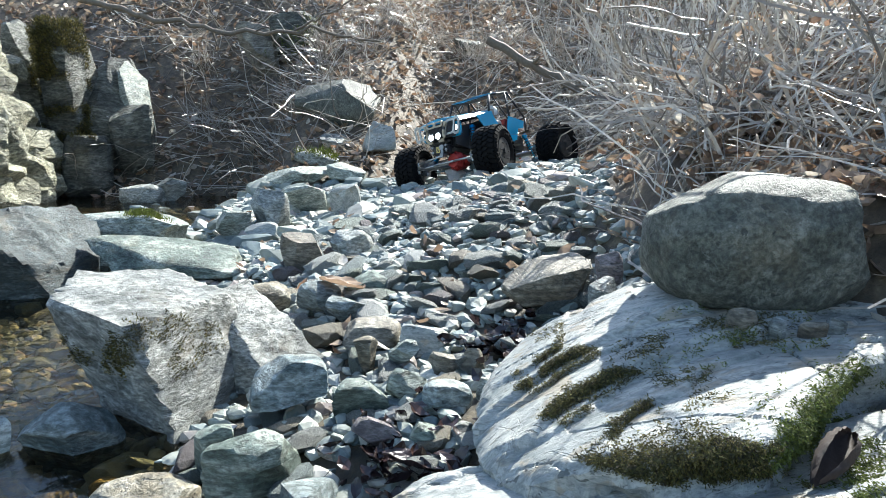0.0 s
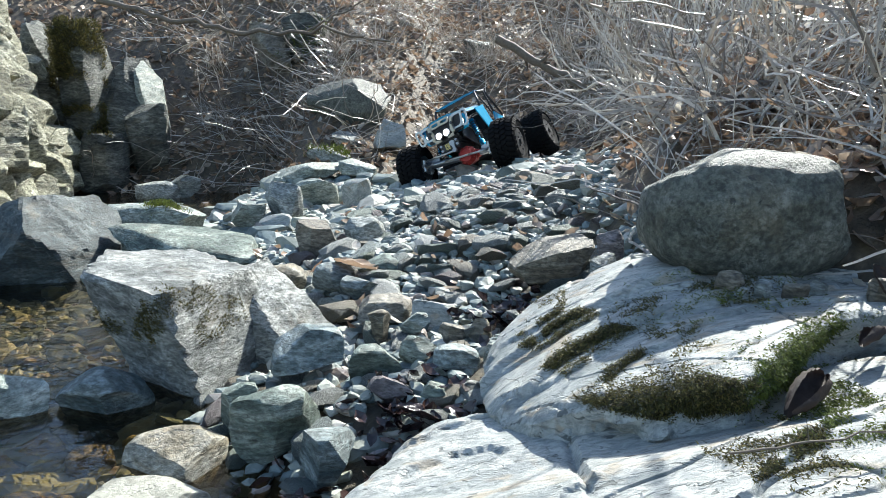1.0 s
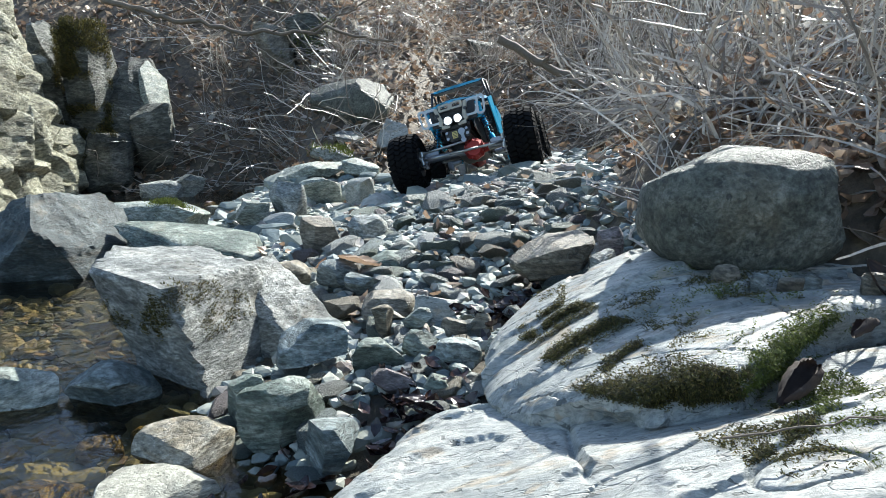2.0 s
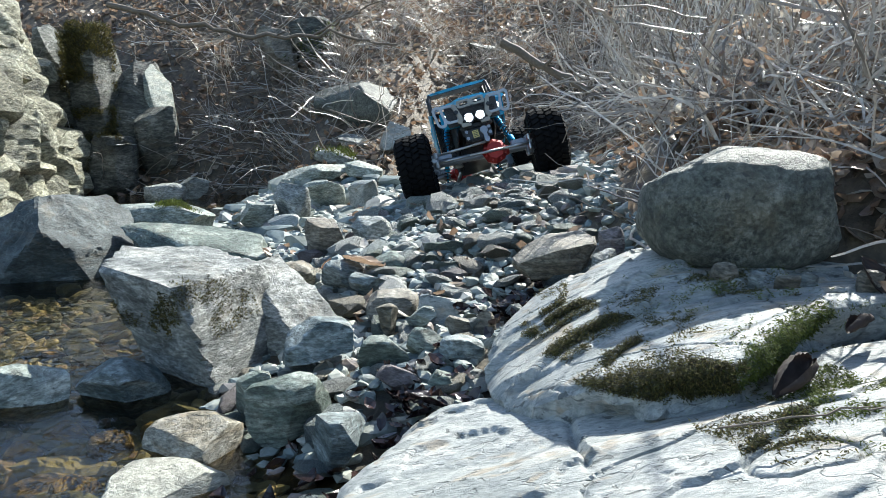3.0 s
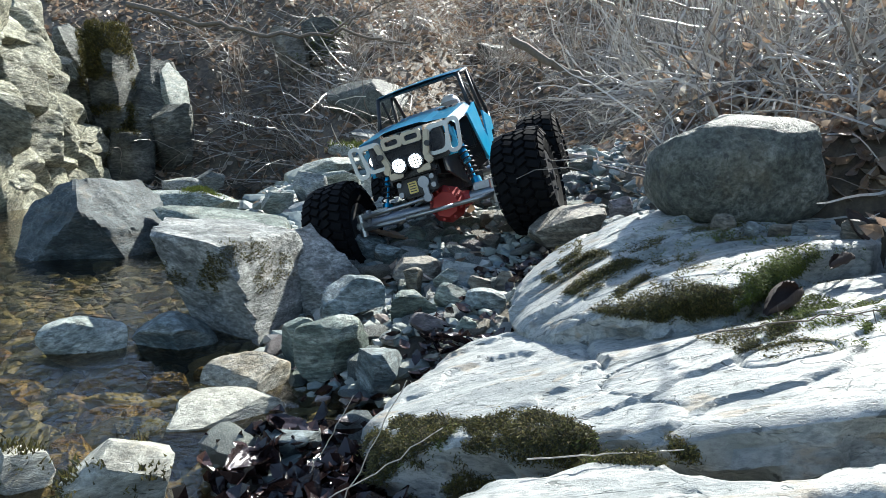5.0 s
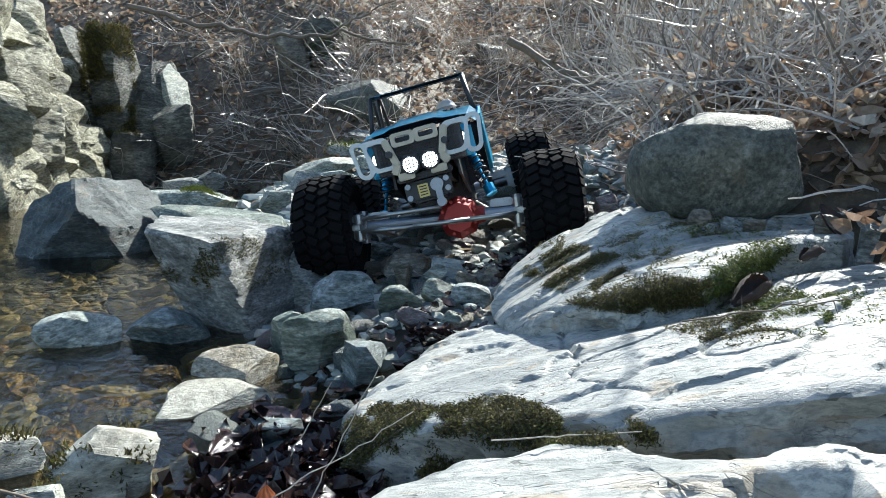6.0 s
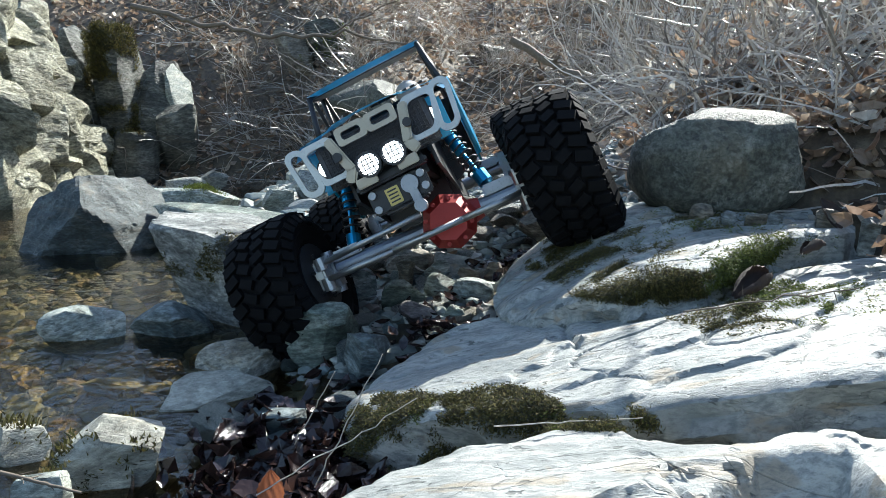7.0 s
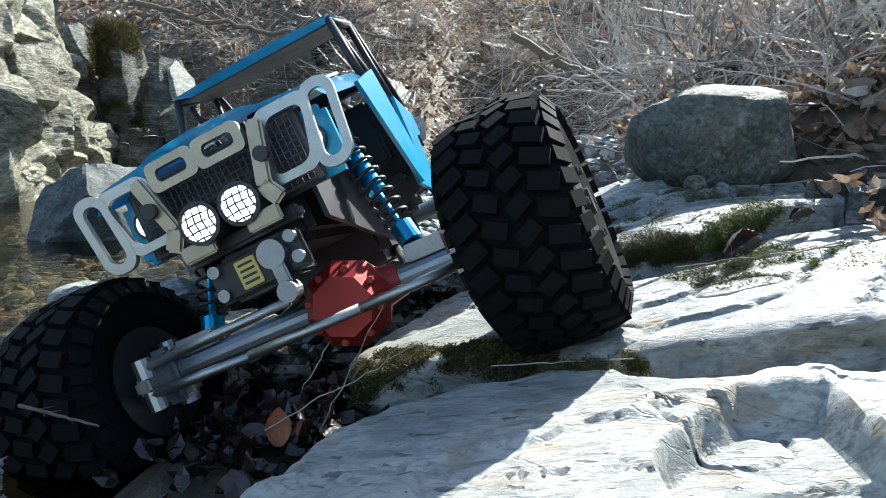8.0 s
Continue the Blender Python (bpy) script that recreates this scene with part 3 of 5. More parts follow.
stone("rock", -0.398, 1.500, 0.045, 0.076, 0.068, 0.050, 10, 3, ROCK["white"], "white wedge stone at the water")
stone("flat_stone", -1.135, 2.600, 0.035, 0.177, 0.142, 0.060, 0, 3, ROCK["grey"], "grey stone in the upper pool")
stone("flat_stone", -1.029, 2.620, 0.056, 0.116, 0.093, 0.065, 0, 3, ROCK["grey"], "grey stone in the upper pool")
stone("flat_stone", -0.353, 1.750, 0.110, 0.108, 0.087, 0.042, 10, 4, ROCK["pale"], "pale flat stone in the riffle")
stone("flat_stone", -0.435, 2.100, 0.128, 0.223, 0.156, 0.062, -5, 4, ROCK["pale"], "long pale flat stone in the riffle")
stone("flat_stone", -0.296, 2.100, 0.142, 0.125, 0.087, 0.055, 10, 4, ROCK["pale"], "pale flat stone beside the riffle")
stone("flat_stone", -0.410, 2.300, 0.170, 0.155, 0.109, 0.061, -10, 4, ROCK["grey"], "mossy flat stone at the bank's foot")
stone("rock", -0.224, 0.250, 0.013, 0.067, 0.053, 0.047, 10, 3.2, ROCK["shore"], "white veined rock with mossy foot on the shore")
stone("rock", -0.302, 0.270, 0.003, 0.045, 0.036, 0.041, -10, 3, ROCK["shore"], "white rock with moss at its edge")
stone("rock", -0.241, 0.200, 0.017, 0.033, 0.027, 0.014, 5, 3, ROCK["pale"], "pale mossy stone on the shore")
stone("flat_stone", -0.133, 0.290, 0.020, 0.043, 0.030, 0.028, -20, 4, ROCK["blue"], "wet dark stone under soaked leaves")

# stones under the pool's surface
for k in range(46):
    r = random.Random(300 + k)
    x, y = r.uniform(-0.55, -0.13), r.uniform(0.28, 0.66)
    w = r.uniform(0.030, 0.085)
    if ground_height(x, y) < -0.012 and not (-0.37 < x < -0.17 and y > 0.55):
        stone("sunken_stone", x, y, -0.022, w, w * r.uniform(0.6, 0.9), r.uniform(0.018, 0.034), r.uniform(0, 180), 3.2, ROCK[("ochre", "tan", "ochre", "green")[k % 4]], "algae-stained ochre stone lying under clear water", level=3)

# cliff and its dark pillars, most with shade put into their stone colour
def build_cliff():
    """An outcrop of fractured blocks, stacked in rough courses that lean into the bank."""
    rng = random.Random(33)
    core = stone("cliff", -1.87, 2.50, 0.16, 0.60, 0.95, 0.78, 8, 7, ROCK["cliff"], "sunlit cream limestone outcrop of fractured blocks above the stream", facets=18, level=4, category="cliff")
    for row in range(7):
        z, f = 0.02 + row * 0.095, 0.0
        while f < 1.0:
            w = rng.uniform(0.16, 0.30)
            d, h = rng.uniform(0.24, 0.36), rng.uniform(0.14, 0.30)
            x = -1.475 - 0.15 * f - 0.014 * row - 0.022 * row * f + rng.uniform(-0.03, 0.03)
            y = 1.95 + 0.80 * f
            p, fc = rock_shape(next(SEEDS), 6, 16, 0.07, 4)
            p = p / np.abs(p).max(0) * np.array([d, w * 1.2, h]) / 2
            ob = mesh_object("rock_block", p.tolist(), fc, ROCK["cliff"], core, smooth=False)
            ob.matrix_basis = core.matrix_basis.inverted() @ pose(x, y, z + rng.uniform(-0.03, 0.03), rng.gauss(0, 10), rng.gauss(-14, 8), rng.gauss(-14, 14))
            f += w * 0.6 / 0.80


build_cliff()
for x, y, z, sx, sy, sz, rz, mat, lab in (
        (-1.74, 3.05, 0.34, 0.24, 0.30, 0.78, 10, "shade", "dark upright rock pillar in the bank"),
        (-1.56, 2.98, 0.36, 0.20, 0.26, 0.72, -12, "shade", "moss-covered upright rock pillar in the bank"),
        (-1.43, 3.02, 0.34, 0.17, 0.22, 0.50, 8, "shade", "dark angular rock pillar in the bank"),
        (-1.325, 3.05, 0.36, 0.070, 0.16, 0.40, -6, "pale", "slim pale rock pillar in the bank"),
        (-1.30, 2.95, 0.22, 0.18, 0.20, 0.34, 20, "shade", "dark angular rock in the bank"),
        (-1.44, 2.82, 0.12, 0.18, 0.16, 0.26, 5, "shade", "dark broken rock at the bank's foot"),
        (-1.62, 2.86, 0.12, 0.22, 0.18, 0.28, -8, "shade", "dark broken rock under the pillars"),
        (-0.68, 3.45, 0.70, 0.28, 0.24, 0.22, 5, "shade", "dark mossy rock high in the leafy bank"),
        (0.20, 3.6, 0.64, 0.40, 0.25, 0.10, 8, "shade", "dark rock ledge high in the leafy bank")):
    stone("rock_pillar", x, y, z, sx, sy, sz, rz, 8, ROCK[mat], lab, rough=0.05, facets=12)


# ---- gravel ----
def blocked(x, y):
    return (0.02 < x < 0.36 and 0.15 < y < 0.56) or (-0.07 < x and y < 0.42)


def on_gravel(x, y):
    return min(bank_foot(x) - y, bank_edge(y) + 0.05 - x)


def build_gravel():
    rng = random.Random(5)
    shapes = [rock_shape(900 + k, rng.uniform(2.2, 5.0), 16, 0.03, 2) for k in range(14)]
    shapes = [(p / np.abs(p).max(0), f) for p, f in shapes]
    spots = []
    for _ in range(12000):
        x, y = rng.uniform(-1.1, 0.42), rng.uniform(0.30, 2.5)
        if blocked(x, y):
            continue
        z = ground_height(x, y)
        if z > 0.27 or on_gravel(x, y) < 0 or (z < -0.03 and rng.random() > 0.45):
            continue
        big = rng.random() ** 3
        s = (0.010 + 0.020 * big) * (0.8 + 0.55 * smooth(0.6, 1.8, y))
        if any((x - a) ** 2 + (y - b) ** 2 < (0.58 * (s + r)) ** 2 for a, b, r in spots[-2600:]):
            continue
        spots.append((x, y, s))
    verts, faces, near = [], [], []
    meshes = []
    for p, f in shapes:
        me = bpy.data.meshes.new("cobble")
        me.from_pydata((p * 1.0).tolist(), [], f)
        meshes.append(me)
    palette = ["grey", "blue", "green", "pale", "brown", "blue", "grey", "white", "purple", "green", "tan", "blue", "grey", "green"]
    for me, k in zip(meshes, palette):
        me.materials.append(ROCK[k])
    words = {"grey": "small grey rounded cobble in the gravel bar", "blue": "small blue-grey cobble in the gravel bar", "green": "small grey-green cobble in the gravel bar",
             "pale": "small pale cobble in the gravel bar", "brown": "small brown cobble in the gravel bar", "white": "small white cobble in the gravel bar",
             "purple": "small purple-brown cobble in the gravel bar", "tan": "small tan cobble in the gravel bar"}
    count = 0
    for x, y, s in sorted(spots, key=lambda q: q[1]):
        k = rng.randrange(14)
        z = ground_height(x, y) + s * rng.uniform(0.1, 0.4)
        sc = (s * rng.uniform(1.0, 1.7), s * rng.uniform(0.75, 1.1), s * rng.uniform(0.35, 0.8))
        m = pose(x, y, z, rng.uniform(-22, 22), rng.uniform(-22, 22), rng.uniform(0, 360)) @ Matrix.Diagonal((*sc, 1))
        if count < 290 and -0.25 < x < 0.2 and s > 0.0115:
            ob = new("cobble", meshes[k])
            ob.matrix_basis = m
            tagged(ob, words[palette[k]], "cobble", "cobbles of the gravel bar")
            count += 1
            continue
        p, f = shapes[k]
        mm = np.array(m)
        o = len(verts)
        verts += (p @ mm[:3, :3].T + mm[:3, 3]).tolist()
        faces += [[i + o for i in q] for q in f]
    # fine pebbles between them
    p, f = ICO[1]
    for _ in range(9000):
        x, y = rng.uniform(-0.9, 0.4), rng.uniform(0.25, 2.3)
        z = ground_height(x, y)
        if blocked(x, y) or z > 0.25 or on_gravel(x, y) < 0:
            continue
        s = rng.uniform(0.004, 0.009) * (1 + 0.4 * y)
        q = p * np.array([s * rng.uniform(0.9, 1.5), s, s * rng.uniform(0.5, 0.9)]) * np.array([1 + 0.25 * rng.uniform(-1, 1) for _ in range(len(p))])[:, None]
        mm = np.array(pose(x, y, z + s * 0.2, rng.uniform(-30, 30), rng.uniform(-30, 30), rng.uniform(0, 360)))
        o = len(verts)
        verts += (q @ mm[:3, :3].T + mm[:3, 3]).tolist()
        faces += [[i + o for i in t] for t in f]
    tagged(mesh_object("gravel", verts, faces, GRAVEL, smooth=False), "mixed grey, blue-green and brown gravel", "gravel", kind="stuff")


build_gravel()


# ---- the truck ----
BLUE = plain("blue_paint", (0.004, 0.30, 0.52), 0.32, 0.0, 500, 0.25, 0.05, **{"Coat Weight": 0.5})
RUBBER = plain("black_rubber", (0.0035, 0.0035, 0.004), 0.82, 0.0, 700, 0.2, 0.5, **{"Specular IOR Level": 0.16})
ALLOY = plain("brushed_aluminium", (0.42, 0.42, 0.405), 0.40, 1.0, 500, 0.35, 0.2)
TITAN = plain("tan_bronze_plate", (0.36, 0.31, 0.24), 0.40, 1.0, 500, 0.3, 0.2)
STEEL = plain("grey_cast_metal", (0.30, 0.31, 0.33), 0.42, 1.0, 400, 0.4, 0.3)
BLACK = plain("black_plastic", (0.02, 0.02, 0.022), 0.45, 0.0, 500, 0.4, 0.2)
RED = plain("red_anodised_metal", (0.30, 0.02, 0.016), 0.42, 0.3, 400, 0.3, 0.2)
ANOD = plain("blue_anodised_metal", (0.03, 0.30, 0.52), 0.3, 0.9, 500, 0.25, 0.1)
GOLD = plain("yellow_gold_label", (0.55, 0.43, 0.14), 0.4, 0.3, 400, 0.3, 0.1)
FIGURE = plain("grey_figure", (0.34, 0.30, 0.27), 0.6, 0.0, 300, 0.4, 0.2)
HELMET = plain("white_helmet", (0.72, 0.72, 0.72), 0.3, 0.0, 300, 0.2, 0.1)
RED_SEAT = plain("dark_red_cloth", (0.20, 0.03, 0.03), 0.8, 0.0, 300, 0.4, 0.3)
LAMP = glow("lit_lamp", (0.93, 0.97, 1.0), 1.1)
MESH = plain("grille_mesh_metal", (0.10, 0.10, 0.105), 0.5, 0.8, 500, 0.4, 0.2)


def box(bm, c, s, bevel=0.0, m=None):
    """A bevelled box, centre c and full sizes s, added to a bmesh."""
    r = bmesh.ops.create_cube(bm, size=1.0)
    vs = r["verts"]
    bmesh.ops.scale(bm, vec=s, verts=vs)
    if bevel:
        es = list({e for v in vs for e in v.link_edges})
        vs = list({v for f in bmesh.ops.bevel(bm, geom=es, offset=bevel, segments=2, affect="EDGES")["faces"] for v in f.verts} | {v for v in vs if v.is_valid})
    bmesh.ops.transform(bm, matrix=Matrix.Translation(c) @ (m or Matrix()), verts=vs)
    return vs


def rod(bm, a, b, r, n=12, r2=None):
    """A round bar from a to b."""
    a, b = Vector(a), Vector(b)
    d = b - a
    res = bmesh.ops.create_cone(bm, cap_ends=True, segments=n, radius1=r, radius2=r if r2 is None else r2, depth=d.length)
    bmesh.ops.transform(bm, matrix=Matrix.Translation((a + b) / 2) @ d.to_track_quat("Z", "Y").to_matrix().to_4x4(), verts=res["verts"])


def pipe(bm, pts, r, n=8):
    for a, b in zip(pts, pts[1:]):
        rod(bm, a, b, r, n)
    for p in pts[1:-1]:
        res = bmesh.ops.create_icosphere(bm, subdivisions=1, radius=r * 1.02)
        bmesh.ops.translate(bm, vec=p, verts=res["verts"])


def panel(bm, corners, thick):
    """A sheet through four or more corners, with thickness along its normal."""
    c = [Vector(p) for p in corners]
    nrm = (c[1] - c[0]).cross(c[2] - c[0]).normalized() * thick
    a, b = [bm.verts.new(p) for p in c], [bm.verts.new(p - nrm) for p in c]
    n = len(c)
    bm.faces.new(a)
    bm.faces.new(b[::-1])
    for i in range(n):
        bm.faces.new((a[i], b[i], b[(i + 1) % n], a[(i + 1) % n]))


def ring_plate(bm, outer, inner, thick):
    """A flat plate in x and z with one opening: two loops of the same length."""
    n = len(outer)
    o1, i1 = [bm.verts.new((x, -thick / 2, z)) for x, z in outer], [bm.verts.new((x, -thick / 2, z)) for x, z in inner]
    o2, i2 = [bm.verts.new((x, thick / 2, z)) for x, z in outer], [bm.verts.new((x, thick / 2, z)) for x, z in inner]
    for k in range(n):
        j = (k + 1) % n
        for q in ((o1[k], o1[j], i1[j], i1[k]), (o2[j], o2[k], i2[k], i2[j]), (o1[j], o1[k], o2[k], o2[j]), (i1[k], i1[j], i2[j], i2[k])):
            bm.faces.new(q)


def rounded(cx, cz, w, h, r, lean=0.0, n=6):
    """A rounded rectangle as (x, z) points, sheared by lean."""
    out = []
    for sx, sz, a0 in ((1, 1, 0), (-1, 1, 90), (-1, -1, 180), (1, -1, 270)):
        for k in range(n + 1):
            a = radians(a0 + 90 * k / n)
            x, z = sx * (w / 2 - r) + r * math.cos(a), sz * (h / 2 - r) + r * math.sin(a)
            out.append((cx + x + lean * z, cz + z))
    return out


R_TYRE, W_TYRE, HALF_TRACK, WHEELBASE, REAR_LIFT = 0.0725, 0.068, 0.1435, 0.320, 0.044


def build_wheel(truck):
    """Rim with a treaded tyre, axle along x."""
    bm = bmesh.new()
    rod(bm, (-0.026, 0, 0), (0.026, 0, 0), 0.027, 28)
    rod(bm, (0.020, 0, 0), (0.031, 0, 0), 0.033, 28, 0.036)
    rod(bm, (-0.031, 0, 0), (-0.020, 0, 0), 0.036, 28, 0.033)
    rod(bm, (-0.036, 0, 0), (0.036, 0, 0), 0.008, 12)
    for k in range(6):
        a = k * math.pi / 3
        for s in (-1, 1):
            rod(bm, (s * 0.033, 0.022 * math.cos(a), 0.022 * math.sin(a)), (s * 0.036, 0.022 * math.cos(a), 0.022 * math.sin(a)), 0.0025, 6)
    wheel = part("wheel", bm, BLACK, truck, "dark metal beadlock wheel rim")
    # the tyre's carcass: a turned profile
    prof = [(-0.026, 0.034), (-0.031, 0.040), (-0.0345, 0.050), (-0.0335, 0.060), (-0.029, 0.0655), (-0.015, 0.0675), (0, 0.068), (0.015, 0.0675), (0.029, 0.0655), (0.0335, 0.060), (0.0345, 0.050), (0.031, 0.040), (0.026, 0.034)]
    bm = bmesh.new()
    n = 56
    rings = [[bm.verts.new((x, r * math.cos(2 * math.pi * k / n), r * math.sin(2 * math.pi * k / n))) for x, r in prof] for k in range(n)]
    for k in range(n):
        a, b = rings[k], rings[(k + 1) % n]
        for i in range(len(prof) - 1):
            bm.faces.new((a[i], a[i + 1], b[i + 1], b[i]))
    for k in range(32):
        a = 360 * k / 32
        stag = 0.5 * 360 / 32
        for x, off, w, tilt, ln in ((-0.0225, 0, 0.015, 22, 0.0092), (-0.0075, stag, 0.0125, -28, 0.0085), (0.0075, 0, 0.0125, 28, 0.0085), (0.0225, stag, 0.015, -22, 0.0092)):
            m = pose(0, 0, 0, a + off) @ Matrix.Translation((x, 0, 0.069 if abs(x) < 0.02 else 0.0675)) @ pose(0, 0, 0, 0, math.copysign(9, x) if abs(x) > 0.02 else 0, tilt)
            vs = box(bm, (0, 0, 0), (w, ln, 0.008))
            bmesh.ops.transform(bm, matrix=m, verts=vs)
        for s in (-1, 1):
            m = pose(0, 0, 0, a + (0 if s < 0 else stag)) @ Matrix.Translation((s * 0.0325, 0, 0.0605)) @ pose(0, 0, 0, 0, s * 62, 0)
            vs = box(bm, (0, 0, 0), (0.011, 0.0085, 0.006))
            bmesh.ops.transform(bm, matrix=m, verts=vs)
    part("tyre", bm, RUBBER, wheel, "chunky black off-road tyre", smooth=False)
    return wheel


def build_axle(truck, name, front):
    bm = bmesh.new()
    rod(bm, (-0.105, 0, 0), (0.105, 0, 0), 0.0085, 16)
    for s in (-1, 1):
        box(bm, (s * 0.103, 0, 0), (0.016, 0.026, 0.036), 0.003)
        box(bm, (s * 0.080, 0.004, 0.012), (0.030, 0.020, 0.012), 0.002)
        rod(bm, (s * 0.10, 0, -0.021), (s * 0.10, 0, 0.021), 0.006, 12)
    axle = part(name, bm, STEEL, truck, "grey cast metal axle")
    bm = bmesh.new()
    rod(bm, (0.026, -0.030, -0.001), (0.026, -0.016, -0.001), 0.0185, 8, 0.0275)
    rod(bm, (0.026, -0.016, -0.001), (0.026, 0.020, -0.001), 0.0275, 8, 0.020)
    for k in range(8):
        a = radians(45 * k + 22.5)
        rod(bm, (0.026 + 0.0215 * math.cos(a), -0.026, -0.001 + 0.0215 * math.sin(a)), (0.026 + 0.0215 * math.cos(a), -0.018, -0.001 + 0.0215 * math.sin(a)), 0.0022, 6)
    rod(bm, (0.024, 0, 0), (0.058, 0, 0), 0.018, 16, 0.010)
    part("differential_cover", bm, RED, axle, "red anodised differential housing", smooth=False)
    if front:
        bm = bmesh.new()
        pipe(bm, [(-0.098, -0.036, -0.006), (-0.03, -0.044, -0.006), (0.04, -0.044, -0.005), (0.098, -0.036, -0.004)], 0.0030)
        part("tie_rod", bm, ALLOY, axle, "scuffed aluminium tie rod", smooth=True)
        bm = bmesh.new()
        pipe(bm, [(-0.100, -0.034, 0.010), (0.008, -0.054, 0.014)], 0.0028)
        part("drag_link", bm, ALLOY, axle, "scuffed aluminium steering link", smooth=True)
        for s in (-1, 1):
            bm = bmesh.new()
            box(bm, (s * 0.104, -0.022, 0.0), (0.010, 0.030, 0.010), 0.002)
            for dz in (-0.010, 0.010):
                rod(bm, (s * 0.100, -0.034, dz - 0.006), (s * 0.100, -0.034, dz + 0.006), 0.0055, 10)
            box(bm, (s * 0.112, -0.004, 0.0), (0.008, 0.02, 0.03), 0.002)
            part("steering_knuckle", bm, ALLOY, axle, "aluminium steering knuckle")
    return axle


def build_shock(truck, a, b):
    a, b = Vector(a), Vector(b)
    bm = bmesh.new()
    rod(bm, a, a.lerp(b, 0.55), 0.0062, 16)
    rod(bm, a.lerp(b, 0.02), a.lerp(b, 0.10), 0.0085, 16)
    rod(bm, a.lerp(b, 0.86), a.lerp(b, 1.0), 0.0075, 16)
    rod(bm, a, b, 0.0022, 8)
    ob = part("shock_absorber", bm, ANOD, truck, "blue anodised shock absorber", smooth=False)
    q = (b - a).to_track_quat("Z", "Y").to_matrix().to_4x4()
    ln = (b - a).length
    pts = [Matrix.Translation(a) @ q @ Vector((0.0088 * math.cos(t), 0.0088 * math.sin(t), ln * (0.12 + 0.74 * t / (2 * math.pi * 8)))) for t in np.linspace(0, 2 * math.pi * 8, 97)]
    bm = bmesh.new()
    loops = []
    for i, p in enumerate(pts):
        d = (pts[min(i + 1, 96)] - pts[max(i - 1, 0)]).normalized()
        u = d.orthogonal().normalized()
        w = d.cross(u)
        loops.append([bm.verts.new(p + 0.0013 * (math.cos(k * math.pi / 2.5) * u + math.sin(k * math.pi / 2.5) * w)) for k in range(5)])
    for l1, l2 in zip(loops, loops[1:]):
        for k in range(5):
            bm.faces.new((l1[k], l1[(k + 1) % 5], l2[(k + 1) % 5], l2[k]))
    part("spring", bm, BLACK, ob, "black coil spring", smooth=True)


def build_lamp(parent, x, y, z, r, caged):
    bm = bmesh.new()
    rod(bm, (x, y + 0.010, z), (x, y - 0.002, z), r * 1.12, 24, r * 1.18)
    lamp = part("headlight", bm, BLACK, parent, "round lit headlight")
    bm = bmesh.new()
    rod(bm, (x, y - 0.0015, z), (x, y - 0.0045, z), r, 24, r * 0.75)
    part("lens", bm, LAMP, lamp, "bright white lit lens", smooth=False)
    if caged:
        bm = bmesh.new()
        for k in range(-2, 3):
            d = k * r * 0.42
            h = math.sqrt(max(0.0, r * r - d * d)) * 1.05
            pipe(bm, [(x + d, y - 0.003, z - h), (x + d, y - 0.0062, z), (x + d, y - 0.003, z + h)], 0.00042, 5)
            pipe(bm, [(x - h, y - 0.003, z + d), (x, y - 0.0062, z + d), (x + h, y - 0.003, z + d)], 0.00042, 5)
        part("lamp_guard", bm, BLACK, lamp, "thin wire lamp guard")


